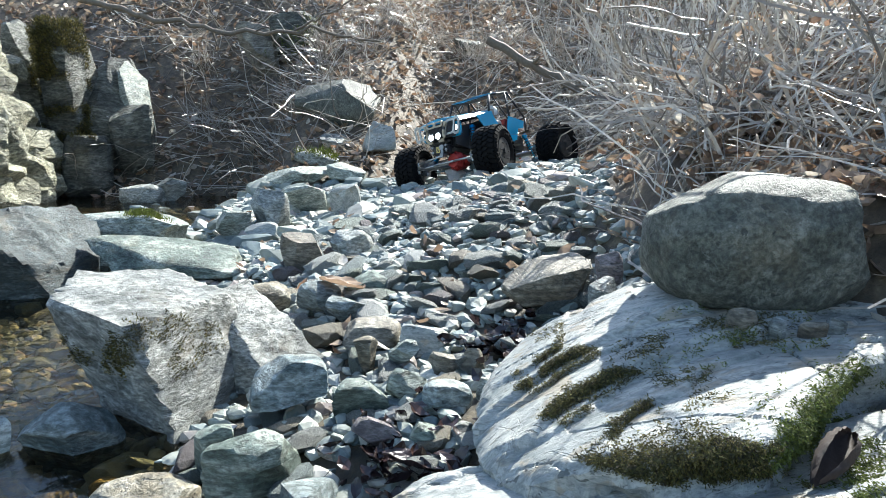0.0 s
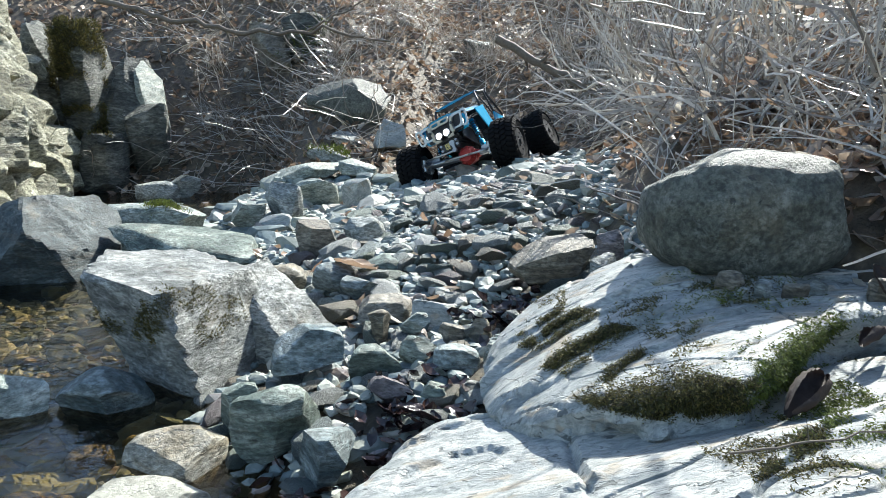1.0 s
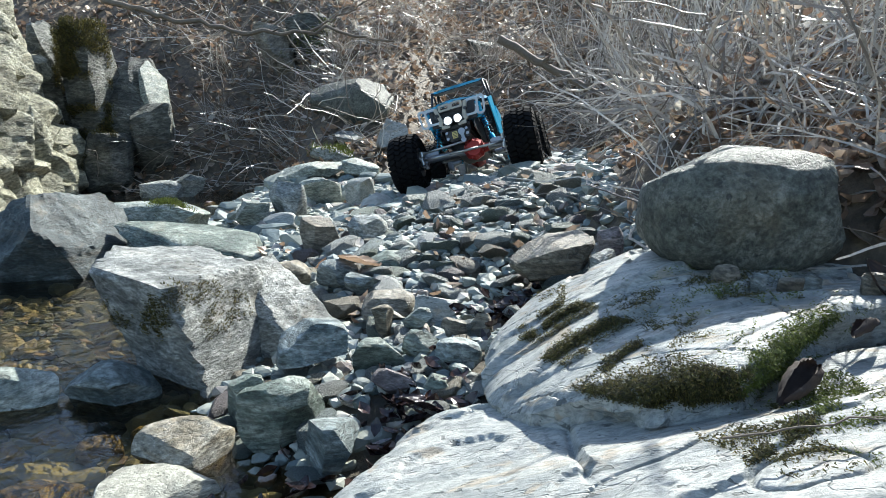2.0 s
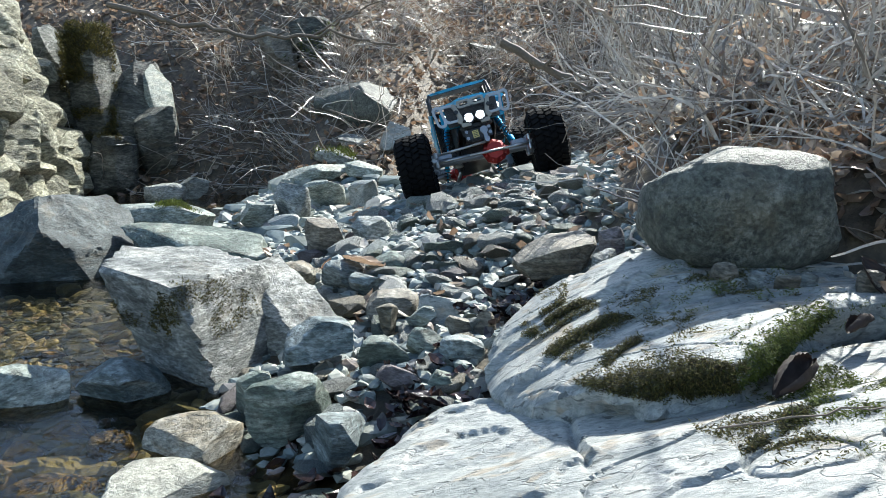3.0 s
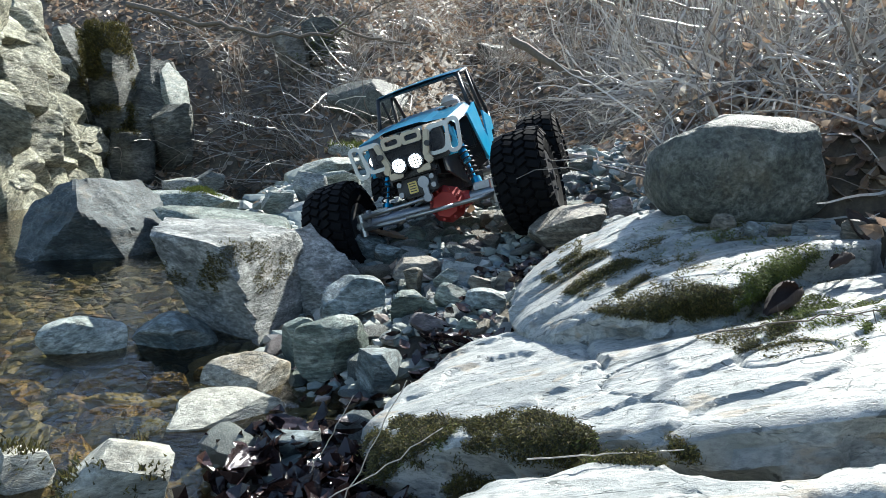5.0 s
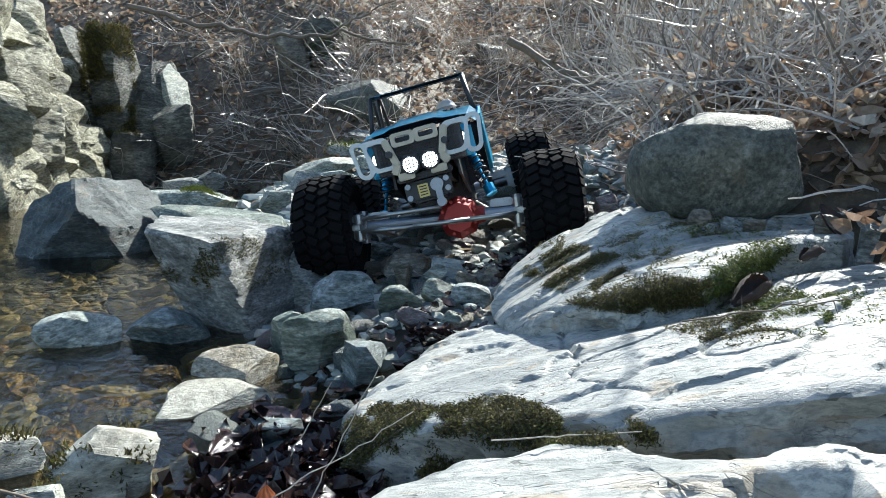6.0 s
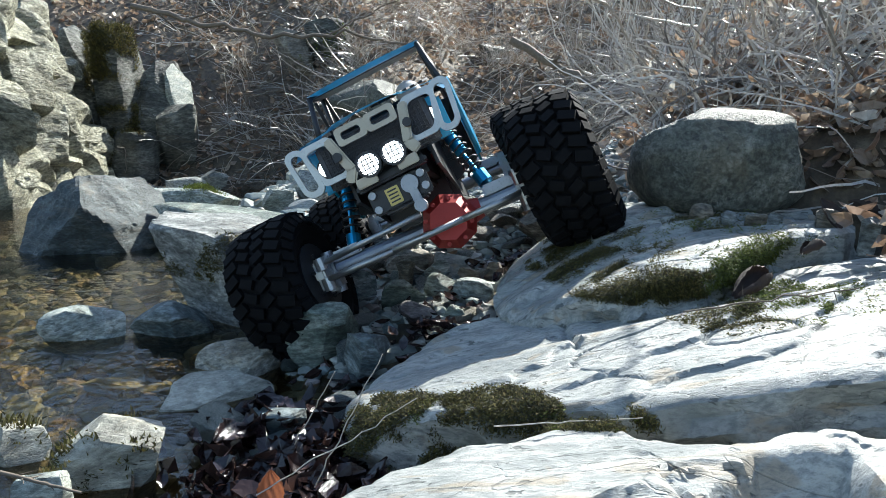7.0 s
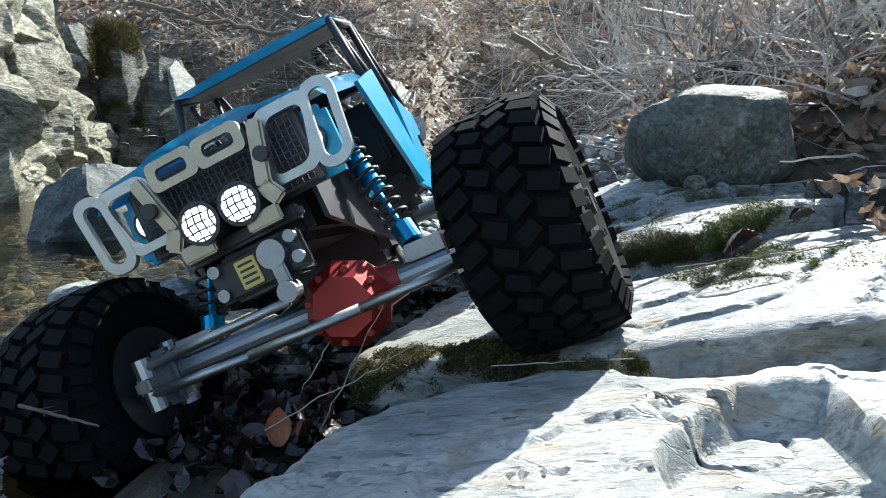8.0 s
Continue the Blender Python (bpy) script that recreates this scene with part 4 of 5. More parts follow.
def build_truck():
    truck = new("rc_truck")
    tagged(truck, "blue radio-controlled rock crawler truck with huge black tyres", "toy truck")
    # hood: two bowed halves with a pressed centre and dropped edges
    bm = bmesh.new()
    rows = []
    for k in range(9):
        f = k / 8
        y, hw, z = -0.048 + 0.136 * f, 0.0755 + 0.0045 * f, 0.110 + 0.033 * f
        row = []
        for i in range(17):
            u = -1 + i / 8
            dz = 0.0045 * (1 - u * u) - (0.010 * max(0.0, abs(u) - 0.88) / 0.12) + (0.0025 if abs(u) < 0.38 else 0.0)
            row.append(bm.verts.new((u * hw, y + 0.006 * (1 - abs(u)) * (f < 0.01) * -1, z + dz)))
        rows.append(row)
    for a, b in zip(rows, rows[1:]):
        for i in range(16):
            bm.faces.new((a[i], a[i + 1], b[i + 1], b[i]))
    bmesh.ops.solidify(bm, geom=bm.faces[:], thickness=0.0022)
    hood = part("hood", bm, BLUE, truck, "blue painted hood with a raised centre", smooth=False)
    bm = bmesh.new()
    for k in range(7):
        box(bm, (0.004 + 0.009 * k, 0.052 + 0.0015 * k, 0.1395 + 0.0003 * k), (0.0055, 0.020, 0.0022), 0, pose(0, 0, 0, 12.5, 0, -18))
    part("hood_vent", bm, BLACK, hood, "dark slatted hood vents")
    for s in (-1, 1):
        bm = bmesh.new()
        panel(bm, [(s * 0.079, 0.020, 0.1185), (s * 0.0805, 0.088, 0.140), (s * 0.0805, 0.125, 0.075), (s * 0.078, 0.108, 0.052), (s * 0.078, 0.092, 0.060)][::s], 0.003)
        part("fender", bm, BLUE, truck, "blue painted fender edge")
        bm = bmesh.new()
        panel(bm, [(s * 0.0805, 0.088, 0.140), (s * 0.0795, 0.128, 0.100), (s * 0.078, 0.165, 0.088), (s * 0.078, 0.178, 0.136), (s * 0.077, 0.255, 0.130), (s * 0.077, 0.250, 0.108), (s * 0.077, 0.222, 0.104), (s * 0.077, 0.212, 0.070), (s * 0.078, 0.150, 0.048), (s * 0.078, 0.108, 0.052)][::s], 0.003)
        part("side_panel", bm, BLUE, truck, "blue painted cab side with a cut-down door")
        bm = bmesh.new()
        pipe(bm, [(s * 0.075, 0.088, 0.137), (s * 0.068, 0.1035, 0.191), (s * 0.068, 0.190, 0.2115), (s * 0.070, 0.272, 0.142), (s * 0.070, 0.272, 0.100)], 0.0032)
        pipe(bm, [(s * 0.068, 0.180, 0.2085), (s * 0.074, 0.188, 0.134)], 0.0030)
        pipe(bm, [(s * 0.067, 0.120, 0.189), (s * 0.073, 0.180, 0.130)], 0.0022)
        part("roll_cage", bm, BLACK, truck, "black roll cage tubes", smooth=True)
        # fender liner and chassis rail
        bm = bmesh.new()
        panel(bm, [(s * 0.040, -0.030, 0.092), (s * 0.040, 0.105, 0.115), (s * 0.040, 0.105, 0.020), (s * 0.040, -0.030, 0.045)][::s], 0.003)
        part("chassis_rail", bm, BLACK, truck, "black chassis side plate")
        bm = bmesh.new()
        panel(bm, [(s * 0.075, 0.098, 0.122), (s * 0.03, 0.098, 0.122), (s * 0.03, 0.110, 0.03), (s * 0.075, 0.118, 0.05)][::s], 0.002)
        part("fender_liner", bm, BLACK, truck, "black inner fender")
    for y, z in ((0.190, 0.2115), (0.272, 0.142)):
        bm = bmesh.new()
        pipe(bm, [(-0.069, y, z), (0.069, y, z)], 0.003)
        part("cross_tube", bm, BLACK, truck)
    bm = bmesh.new()
    rows = []
    for k in range(7):
        f = k / 6
        rows.append([bm.verts.new((u * (0.0705 - 0.002 * f), 0.100 + 0.095 * f, 0.1940 + 0.0215 * f + 0.0022 * (1 - u * u))) for u in np.linspace(-1, 1, 9)])
    for a, b in zip(rows, rows[1:]):
        for i in range(8):
            bm.faces.new((a[i], a[i + 1], b[i + 1], b[i]))
    bmesh.ops.solidify(bm, geom=bm.faces[:], thickness=0.0022)
    part("roof", bm, BLUE, truck, "blue painted roof panel")
    bm = bmesh.new()
    panel(bm, [(-0.066, 0.104, 0.1905), (0.066, 0.104, 0.1905), (0.064, 0.192, 0.2105), (-0.064, 0.192, 0.2105)], 0.0015)
    part("roof_liner", bm, BLACK, truck, "black roof underside")
    bm = bmesh.new()
    box(bm, (0, 0.096, 0.137), (0.154, 0.012, 0.010), 0.003)
    box(bm, (0, 0.105, 0.100), (0.135, 0.012, 0.05), 0.003)
    part("dashboard", bm, BLACK, truck, "black cowl and dashboard")
    bm = bmesh.new()
    box(bm, (0, 0.175, 0.062), (0.142, 0.150, 0.006), 0.002)
    part("cab_floor", bm, BLACK, truck)
    for s in (-1, 1):
        bm = bmesh.new()
        box(bm, (s * 0.033, 0.170, 0.080), (0.044, 0.045, 0.016), 0.005)
        box(bm, (s * 0.033, 0.198, 0.108), (0.044, 0.014, 0.058), 0.005, pose(0, 0, 0, -10))
        part("seat", bm, RED_SEAT, truck, "dark red bucket seat")
    bm = bmesh.new()
    pipe(bm, [(0.033 + 0.014 * math.cos(a), 0.132 + 0.006 * math.sin(a), 0.130 + 0.013 * math.sin(a)) for a in np.linspace(0, 2 * math.pi, 17)], 0.0018, 6)
    rod(bm, (0.033, 0.132, 0.130), (0.033, 0.108, 0.122), 0.002, 8)
    part("steering_wheel", bm, BLACK, truck, "black steering wheel")
    # the driver figure: one plain shape
    bm = bmesh.new()
    for c, r, sc in (((0.033, 0.172, 0.112), 0.021, (1, 0.75, 1.25)), ((0.033, 0.160, 0.157), 0.0165, (1, 1.1, 1.08)), ((0.012, 0.152, 0.118), 0.008, (1, 1.8, 1)), ((0.054, 0.152, 0.118), 0.008, (1, 1.8, 1))):
        res = bmesh.ops.create_uvsphere(bm, u_segments=18, v_segments=12, radius=r)
        bmesh.ops.scale(bm, vec=sc, verts=res["verts"])
        bmesh.ops.translate(bm, vec=c, verts=res["verts"])
    fig = part("driver_figure", bm, FIGURE, truck, "plain toy driver figure with a pale helmet", smooth=True)
    fig.data.materials.append(HELMET)
    for p in fig.data.polygons:
        if p.center.z > 0.143 and not (p.center.z < 0.160 and p.center.y < 0.152):
            p.material_index = 1
    # grille and bumper plates
    for s in (-1, 1):
        bm = bmesh.new()
        ring_plate(bm, rounded(s * 0.0700, 0.0825, 0.0205, 0.047, 0.009, s * 0.12), rounded(s * 0.0700, 0.0825, 0.0110, 0.036, 0.0052, s * 0.12), 0.0035)
        ring_plate(bm, rounded(s * 0.0470, 0.0835, 0.0330, 0.041, 0.007, s * 0.20), rounded(s * 0.0475, 0.0830, 0.0225, 0.030, 0.006, s * 0.26), 0.0030)
        bmesh.ops.translate(bm, vec=(0, -0.056, 0.004), verts=bm.verts[:])
        part("bumper_loop", bm, ALLOY, truck, "cut-out aluminium bumper plate")
    bm = bmesh.new()
    for s in (-1, 1):
        ring_plate(bm, rounded(s * 0.0145, 0.1005, 0.029, 0.0165, 0.004), rounded(s * 0.0145, 0.1005, 0.0185, 0.0075, 0.003), 0.0035)
        box(bm, (s * 0.0325, 0, 0.087), (0.009, 0.0035, 0.036), 0.0015, pose(0, 0, 0, 0, s * 16, 0))
        box(bm, (s * 0.030, 0, 0.0665), (0.010, 0.0035, 0.014), 0.0015, pose(0, 0, 0, 0, -s * 30, 0))
        box(bm, (s * 0.020, 0, 0.0555), (0.020, 0.004, 0.009), 0.001)
    bmesh.ops.translate(bm, vec=(0, -0.064, -0.001), verts=bm.verts[:])
    part("grille_guard", bm, TITAN, truck, "tan metal grille guard with two slots")
    for s in (-1, 1):
        bm = bmesh.new()
        rod(bm, (s * 0.0345, -0.0655, 0.0845), (s * 0.0345, -0.069, 0.0845), 0.0042, 12)
        part("bolt", bm, BLACK, truck, "dark round bolt")
    bm = bmesh.new()
    for k in range(-14, 15):
        rod(bm, (k * 0.0036, -0.049, 0.064), (k * 0.0036, -0.049, 0.102), 0.0006, 5)
    for k in range(11):
        rod(bm, (-0.051, -0.049, 0.064 + k * 0.0038), (0.051, -0.049, 0.064 + k * 0.0038), 0.0006, 5)
    box(bm, (0, -0.044, 0.083), (0.112, 0.004, 0.044), 0.002)
    part("grille", bm, MESH, truck, "dark wire mesh grille")
    for s in (-1, 1):
        build_lamp(truck, s * 0.0122, -0.066, 0.0668, 0.0100, True)
        build_lamp(truck, s * 0.0535, -0.038, 0.0855, 0.0078, False)
        bm = bmesh.new()
        box(bm, (s * 0.048, -0.033, 0.083), (0.040, 0.004, 0.040), 0.004)
        part("lamp_bezel", bm, BLUE, truck, "blue headlight surround")
    # winch bar and steering servo
    bm = bmesh.new()
    box(bm, (0, -0.048, 0.0525), (0.070, 0.012, 0.008), 0.002)
    part("cross_plate", bm, BLACK, truck, "black front cross plate")
    bm = bmesh.new()
    box(bm, (0, -0.036, 0.034), (0.044, 0.026, 0.026), 0.002)
    box(bm, (0, -0.0485, 0.034), (0.058, 0.004, 0.022), 0.0015)
    servo = part("steering_servo", bm, BLACK, truck, "black steering servo box")
    bm = bmesh.new()
    box(bm, (-0.006, -0.0512, 0.034), (0.013, 0.0012, 0.016), 0.0004)
    part("servo_label", bm, GOLD, servo, "yellow gold servo label")
    bm = bmesh.new()
    for k in range(4):
        box(bm, (-0.006, -0.0519, 0.029 + 0.0034 * k), (0.009, 0.0004, 0.0014))
    part("label_bars", bm, BLACK, servo, "dark unreadable print")
    bm = bmesh.new()
    rod(bm, (0.012, -0.050, 0.037), (0.012, -0.058, 0.037), 0.0080, 20)
    box(bm, (0.0125, -0.0555, 0.026), (0.008, 0.004, 0.022), 0.001)
    rod(bm, (0.013, -0.052, 0.015), (0.013, -0.062, 0.015), 0.0058, 16)
    part("servo_horn", bm, STEEL, servo, "grey metal servo arm with ball joint", smooth=False)
    for x, z in ((0.024, 0.042), (0.024, 0.030), (-0.024, 0.042), (-0.024, 0.028)):
        bm = bmesh.new()
        rod(bm, (x, -0.048, z), (x, -0.054, z), 0.0036, 12)
        part("screw", bm, STEEL, servo, "round servo mounting screw")
    # skid, gearbox, links and shocks
    bm = bmesh.new()
    box(bm, (0, 0.150, 0.030), (0.085, 0.150, 0.040), 0.008)
    box(bm, (0, 0.030, 0.060), (0.060, 0.110, 0.045), 0.006)
    box(bm, (0, 0.255, 0.070), (0.090, 0.080, 0.050), 0.006)
    part("chassis", bm, BLACK, truck, "black chassis and gearbox")
    for y0, y1 in ((0.012, 0.120), (WHEELBASE - 0.012, 0.190)):
        for s in (-1, 1):
            bm = bmesh.new()
            rod(bm, (s * 0.062, y0, -0.008), (s * 0.038, y1, 0.015), 0.0042, 12)
            part("suspension_link", bm, ALLOY, truck, "aluminium suspension link", smooth=True)
    for y, lean in ((0.006, 0.03), (WHEELBASE - 0.006, -0.03)):
        for s in (-1, 1):
            build_shock(truck, (s * 0.052, y + lean, 0.098), (s * 0.072, y, 0.012))
    build_axle(truck, "front_axle", True)
    rear = build_axle(truck, "rear_axle", False)
    rear.matrix_basis = pose(0, WHEELBASE, REAR_LIFT, 0, 0, 180)
    wheel = build_wheel(truck)
    for k in range(3):
        w = wheel.copy()
        scene.collection.objects.link(w)
        t = wheel.children[0].copy()
        scene.collection.objects.link(t)
        t.parent = w
    return truck


TRUCK = build_truck()


# ---- plants, leaves and moss ----
class Heap:
    """Collects many small pieces for one mesh."""

    def __init__(self):
        self.v, self.f = [], []

    def leaf(self, m, length, width, curl, rng):
        """A pointed, curled leaf of six faces, in the pose m."""
        o = len(self.v)
        for k, w in ((0.0, 0.12), (0.33, 0.9), (0.68, 0.75), (1.0, 0.05)):
            y, z = length * (k - 0.5), curl * length * (k - 0.5) ** 2 * 2
            for u in (-1, 0, 1):
                self.v.append(tuple(m @ Vector((u * w * width / 2, y, z + (abs(u) * curl * width * 0.5 * w) + rng.uniform(-0.06, 0.06) * width))))
        for k in range(3):
            for u in range(2):
                a = o + k * 3 + u
                self.f.append((a, a + 1, a + 4, a + 3))

    def stem(self, pts, r0, r1, n=3):
        o = len(self.v)
        count = len(pts)
        for i, p in enumerate(pts):
            d = (pts[min(i + 1, count - 1)] - pts[max(i - 1, 0)]).normalized()
            u = d.orthogonal().normalized()
            w = d.cross(u)
            r = r0 + (r1 - r0) * i / (count - 1)
            for k in range(n):
                a = 2 * math.pi * k / n
                self.v.append(tuple(p + r * (math.cos(a) * u + math.sin(a) * w)))
        for i in range(count - 1):
            for k in range(n):
                a, b = o + i * n + k, o + i * n + (k + 1) % n
                self.f.append((a, b, b + n, a + n))

    def blade(self, p, d, h, w):
        o = len(self.v)
        u = d.orthogonal().normalized() * w
        self.v += [tuple(p - u), tuple(p + u), tuple(p + d * h)]
        self.f.append((o, o + 1, o + 2))

    def make(self, name, material, label, category, kind="stuff"):
        return tagged(mesh_object(name, self.v, self.f, material, smooth=False), label, category, kind=kind)


def wander(p, d, length, rng, bend=0.35, n=7, sag=0.0):
    pts = [p.copy()]
    d = d.normalized()
    for _ in range(n):
        d = (d + Vector((rng.gauss(0, bend), rng.gauss(0, bend), rng.gauss(0, bend) - sag)) * 0.5).normalized()
        pts.append(pts[-1] + d * (length / n))
    return pts


def on_bank(x, y):
    """How far inside the leafy banks a place lies."""
    return max(y - bank_foot(x), x - bank_edge(y))


def build_litter():
    rng = random.Random(21)
    heap = Heap()
    n = 0
    while n < 24000:
        x, y = rng.uniform(-3.2, 3.0), 0.3 + 5.4 * rng.random() ** 0.9
        if abs(x) > 0.75 * (y + 0.3) or on_bank(x, y) < rng.uniform(-0.10, 0.08):
            continue
        s = rng.uniform(0.018, 0.042) * (0.75 if y < 1.3 else 1.15)
        m = pose(x, y, ground_height(x, y) + rng.uniform(0.002, 0.022), rng.gauss(25, 32), rng.gauss(0, 32), rng.uniform(0, 360))
        heap.leaf(m, s, s * rng.uniform(0.45, 0.75), rng.uniform(-0.2, 0.8), rng)
        n += 1
    for _ in range(2600):
        x, y = rng.uniform(0.30, 0.62), rng.uniform(0.42, 0.95)
        if x - bank_edge(y) < 0.10:
            continue
        s = rng.uniform(0.012, 0.030)
        heap.leaf(pose(x, y, ground_height(x, y) + rng.uniform(0.002, 0.02), rng.gauss(20, 35), rng.gauss(0, 35), rng.uniform(0, 360)), s, s * 0.6, rng.uniform(0, 0.8), rng)
    heap.make("leaf_litter", LITTER, "dry brown fallen leaves covering the banks", "leaves")
    heap = Heap()
    for _ in range(520):
        x, y = rng.uniform(-1.3, 0.3), rng.uniform(0.55, 2.4)
        z = ground_height(x, y)
        if z < 0.0 or blocked(x, y):
            continue
        s = rng.uniform(0.012, 0.03)
        heap.leaf(pose(x, y, z + rng.uniform(0.008, 0.02), rng.gauss(0, 25), rng.gauss(0, 25), rng.uniform(0, 360)), s, s * 0.6, rng.uniform(0, 0.6), rng)
    for _ in range(45):
        x, y = rng.uniform(0.29, 0.42), rng.uniform(0.28, 0.46)
        s = rng.uniform(0.014, 0.032)
        z = max(upper_top(x, y) if y > 0.36 else middle_top(x, y), ground_height(x, y))
        heap.leaf(pose(x, y, z + rng.uniform(0.004, 0.016), rng.gauss(20, 35), rng.gauss(0, 35), rng.uniform(0, 360)), s, s * 0.6, rng.uniform(0.1, 0.9), rng)
    heap.make("fallen_leaves", LITTER, "dry brown leaves scattered between stones", "leaves")
    heap = Heap()
    for _ in range(420):
        x, y = rng.gauss(-0.115, 0.032), rng.gauss(0.235, 0.055)
        s = rng.uniform(0.010, 0.026)
        z = max(ground_height(x, y), 0.0) + rng.uniform(0.0, 0.016)
        heap.leaf(pose(x, y, z, rng.gauss(0, 35), rng.gauss(0, 35), rng.uniform(0, 360)), s, s * 0.65, rng.uniform(0, 0.9), rng)
    for _ in range(120):
        x, y = rng.gauss(-0.03, 0.035), rng.gauss(0.46, 0.05)
        s = rng.uniform(0.010, 0.024)
        heap.leaf(pose(x, y, ground_height(x, y) + rng.uniform(0.006, 0.016), rng.gauss(0, 25), rng.gauss(0, 25), rng.uniform(0, 360)), s, s * 0.65, rng.uniform(0, 0.6), rng)
    for _ in range(90):
        x, y = rng.gauss(0.06, 0.025), rng.gauss(0.66, 0.03)
        s = rng.uniform(0.010, 0.024)
        heap.leaf(pose(x, y, ground_height(x, y) + rng.uniform(0.006, 0.016), rng.gauss(0, 25), rng.gauss(0, 25), rng.uniform(0, 360)), s, s * 0.65, rng.uniform(0, 0.6), rng)
    heap.make("wet_leaves", SOAKED, "dark soaked leaves matted at the water", "leaves")


def build_brush():
    rng = random.Random(8)
    heap = Heap()
    # tangle on the bank beside the gravel bar
    for _ in range(4200):
        y = 0.58 + 2.6 * rng.random() ** 1.3
        x = bank_edge(y) + 0.04 + 0.085 * smooth(0.75, 1.0, y) * smooth(2.4, 1.9, y) + abs(rng.gauss(0, 0.36)) * (0.45 + 0.35 * y)
        if x > 0.75 * (y + 0.3) or on_bank(x, y) < -0.06 or (y < 0.72 and x < 0.36):
            continue
        p = Vector((x, y, ground_height(x, y) - 0.005))
        lean = rng.gauss(0.22 + 0.3 * smooth(1.5, 0.8, y), 0.75)
        d = Vector((lean, rng.gauss(-0.1, 0.6), rng.uniform(0.05, 0.95)))
        ln = rng.uniform(0.08, 0.34) * (0.7 + 0.25 * y)
        r = (0.0007 + 0.0026 * rng.random() ** 2) * (0.6 + 0.45 * y)
        heap.stem(wander(p, d, ln, rng, 0.5, 8, 0.16), r, r * 0.45)
    for _ in range(420):
        x, y = rng.uniform(0.33, 0.62), rng.uniform(0.45, 0.95)
        p = Vector((x, y, ground_height(x, y) + rng.uniform(0.0, 0.015)))
        r = rng.uniform(0.0006, 0.0018)
        heap.stem(wander(p, Vector((rng.gauss(0, 0.8), rng.gauss(0, 0.6), rng.uniform(0.1, 0.9))), rng.uniform(0.05, 0.16), rng, 0.35, 6, 0.1), r, r * 0.4)
    for _ in range(520):
        y = rng.uniform(1.6, 4.2)
        x = rng.uniform(0.48, 0.75 * (y + 0.2))
        p = Vector((x, y, ground_height(x, y)))
        d = Vector((rng.gauss(0.0, 0.25), rng.gauss(0, 0.2), 1))
        r = rng.uniform(0.0015, 0.0035)
        heap.stem(wander(p, d, rng.uniform(0.4, 0.95), rng, 0.18, 8), r, r * 0.35)
    # crooked vines, and dry leaves caught among the stalks
    for _ in range(70):
        y = rng.uniform(0.85, 2.6)
        x = bank_edge(y) + 0.10 + abs(rng.gauss(0, 0.30)) * (0.45 + 0.35 * y)
        p = Vector((x, y, ground_height(x, y) + rng.uniform(0, 0.05)))
        r = rng.uniform(0.0025, 0.0048) * (0.55 + 0.4 * y)
        d = Vector((rng.choice((-1, 1, 1)) * rng.uniform(0.3, 1), rng.gauss(0, 0.4), rng.uniform(0.0, 0.9)))
        heap.stem(wander(p, d, rng.uniform(0.2, 0.55), rng, 0.55, 12, 0.05), r, r * 0.5, 5)
    caught = Heap()
    for _ in range(1100):
        y = 0.7 + 2.2 * rng.random()
        x = bank_edge(y) + 0.07 + abs(rng.gauss(0, 0.36)) * (0.45 + 0.35 * y)
        size = rng.uniform(0.010, 0.024) * (0.7 + 0.25 * y)
        caught.leaf(pose(x, y, ground_height(x, y) + rng.uniform(0.01, 0.13), rng.gauss(30, 45), rng.gauss(0, 45), rng.uniform(0, 360)), size, size * rng.uniform(0.4, 0.7), rng.uniform(0.1, 0.9), rng)
    caught.make("caught_leaves", LITTER, "dry curled leaves caught in the brush", "leaves")
    heap.make("dead_brush", STALK, "dense tangle of dry grey-brown stalks and vines", "brush")
    # stalks and grass on the back bank
    heap = Heap()
    for _ in range(2600):
        x, y = rng.uniform(-1.6, 1.8), rng.uniform(2.25, 4.6)
        if on_bank(x, y) < 0.02 or abs(x) > 0.75 * (y + 0.2):
            continue
        p = Vector((x, y, ground_height(x, y) + rng.uniform(0, 0.02)))
        d = Vector((rng.gauss(0, 1), rng.gauss(-0.2, 0.5), abs(rng.gauss(0, 0.35)) + 0.05))
        r = rng.uniform(0.0010, 0.0028)
        heap.stem(wander(p, d, rng.uniform(0.10, 0.42), rng, 0.3, 6, 0.06), r, r * 0.4)
    for _ in range(26):
        x, y = rng.uniform(-1.2, 0.6), rng.uniform(2.4, 3.6)
        if on_bank(x, y) < 0.02:
            continue
        for _ in range(36):
            p = Vector((x + rng.gauss(0, 0.03), y + rng.gauss(0, 0.03), 0))
            p.z = ground_height(p.x, p.y)
            heap.stem(wander(p, Vector((rng.gauss(0, 0.7), rng.gauss(-0.5, 0.5), 1)), rng.uniform(0.08, 0.2), rng, 0.15, 5, 0.25), 0.0016, 0.0004)
    heap.make("dry_grass", STALK, "dry yellow grass and fallen twigs on the bank", "grass")


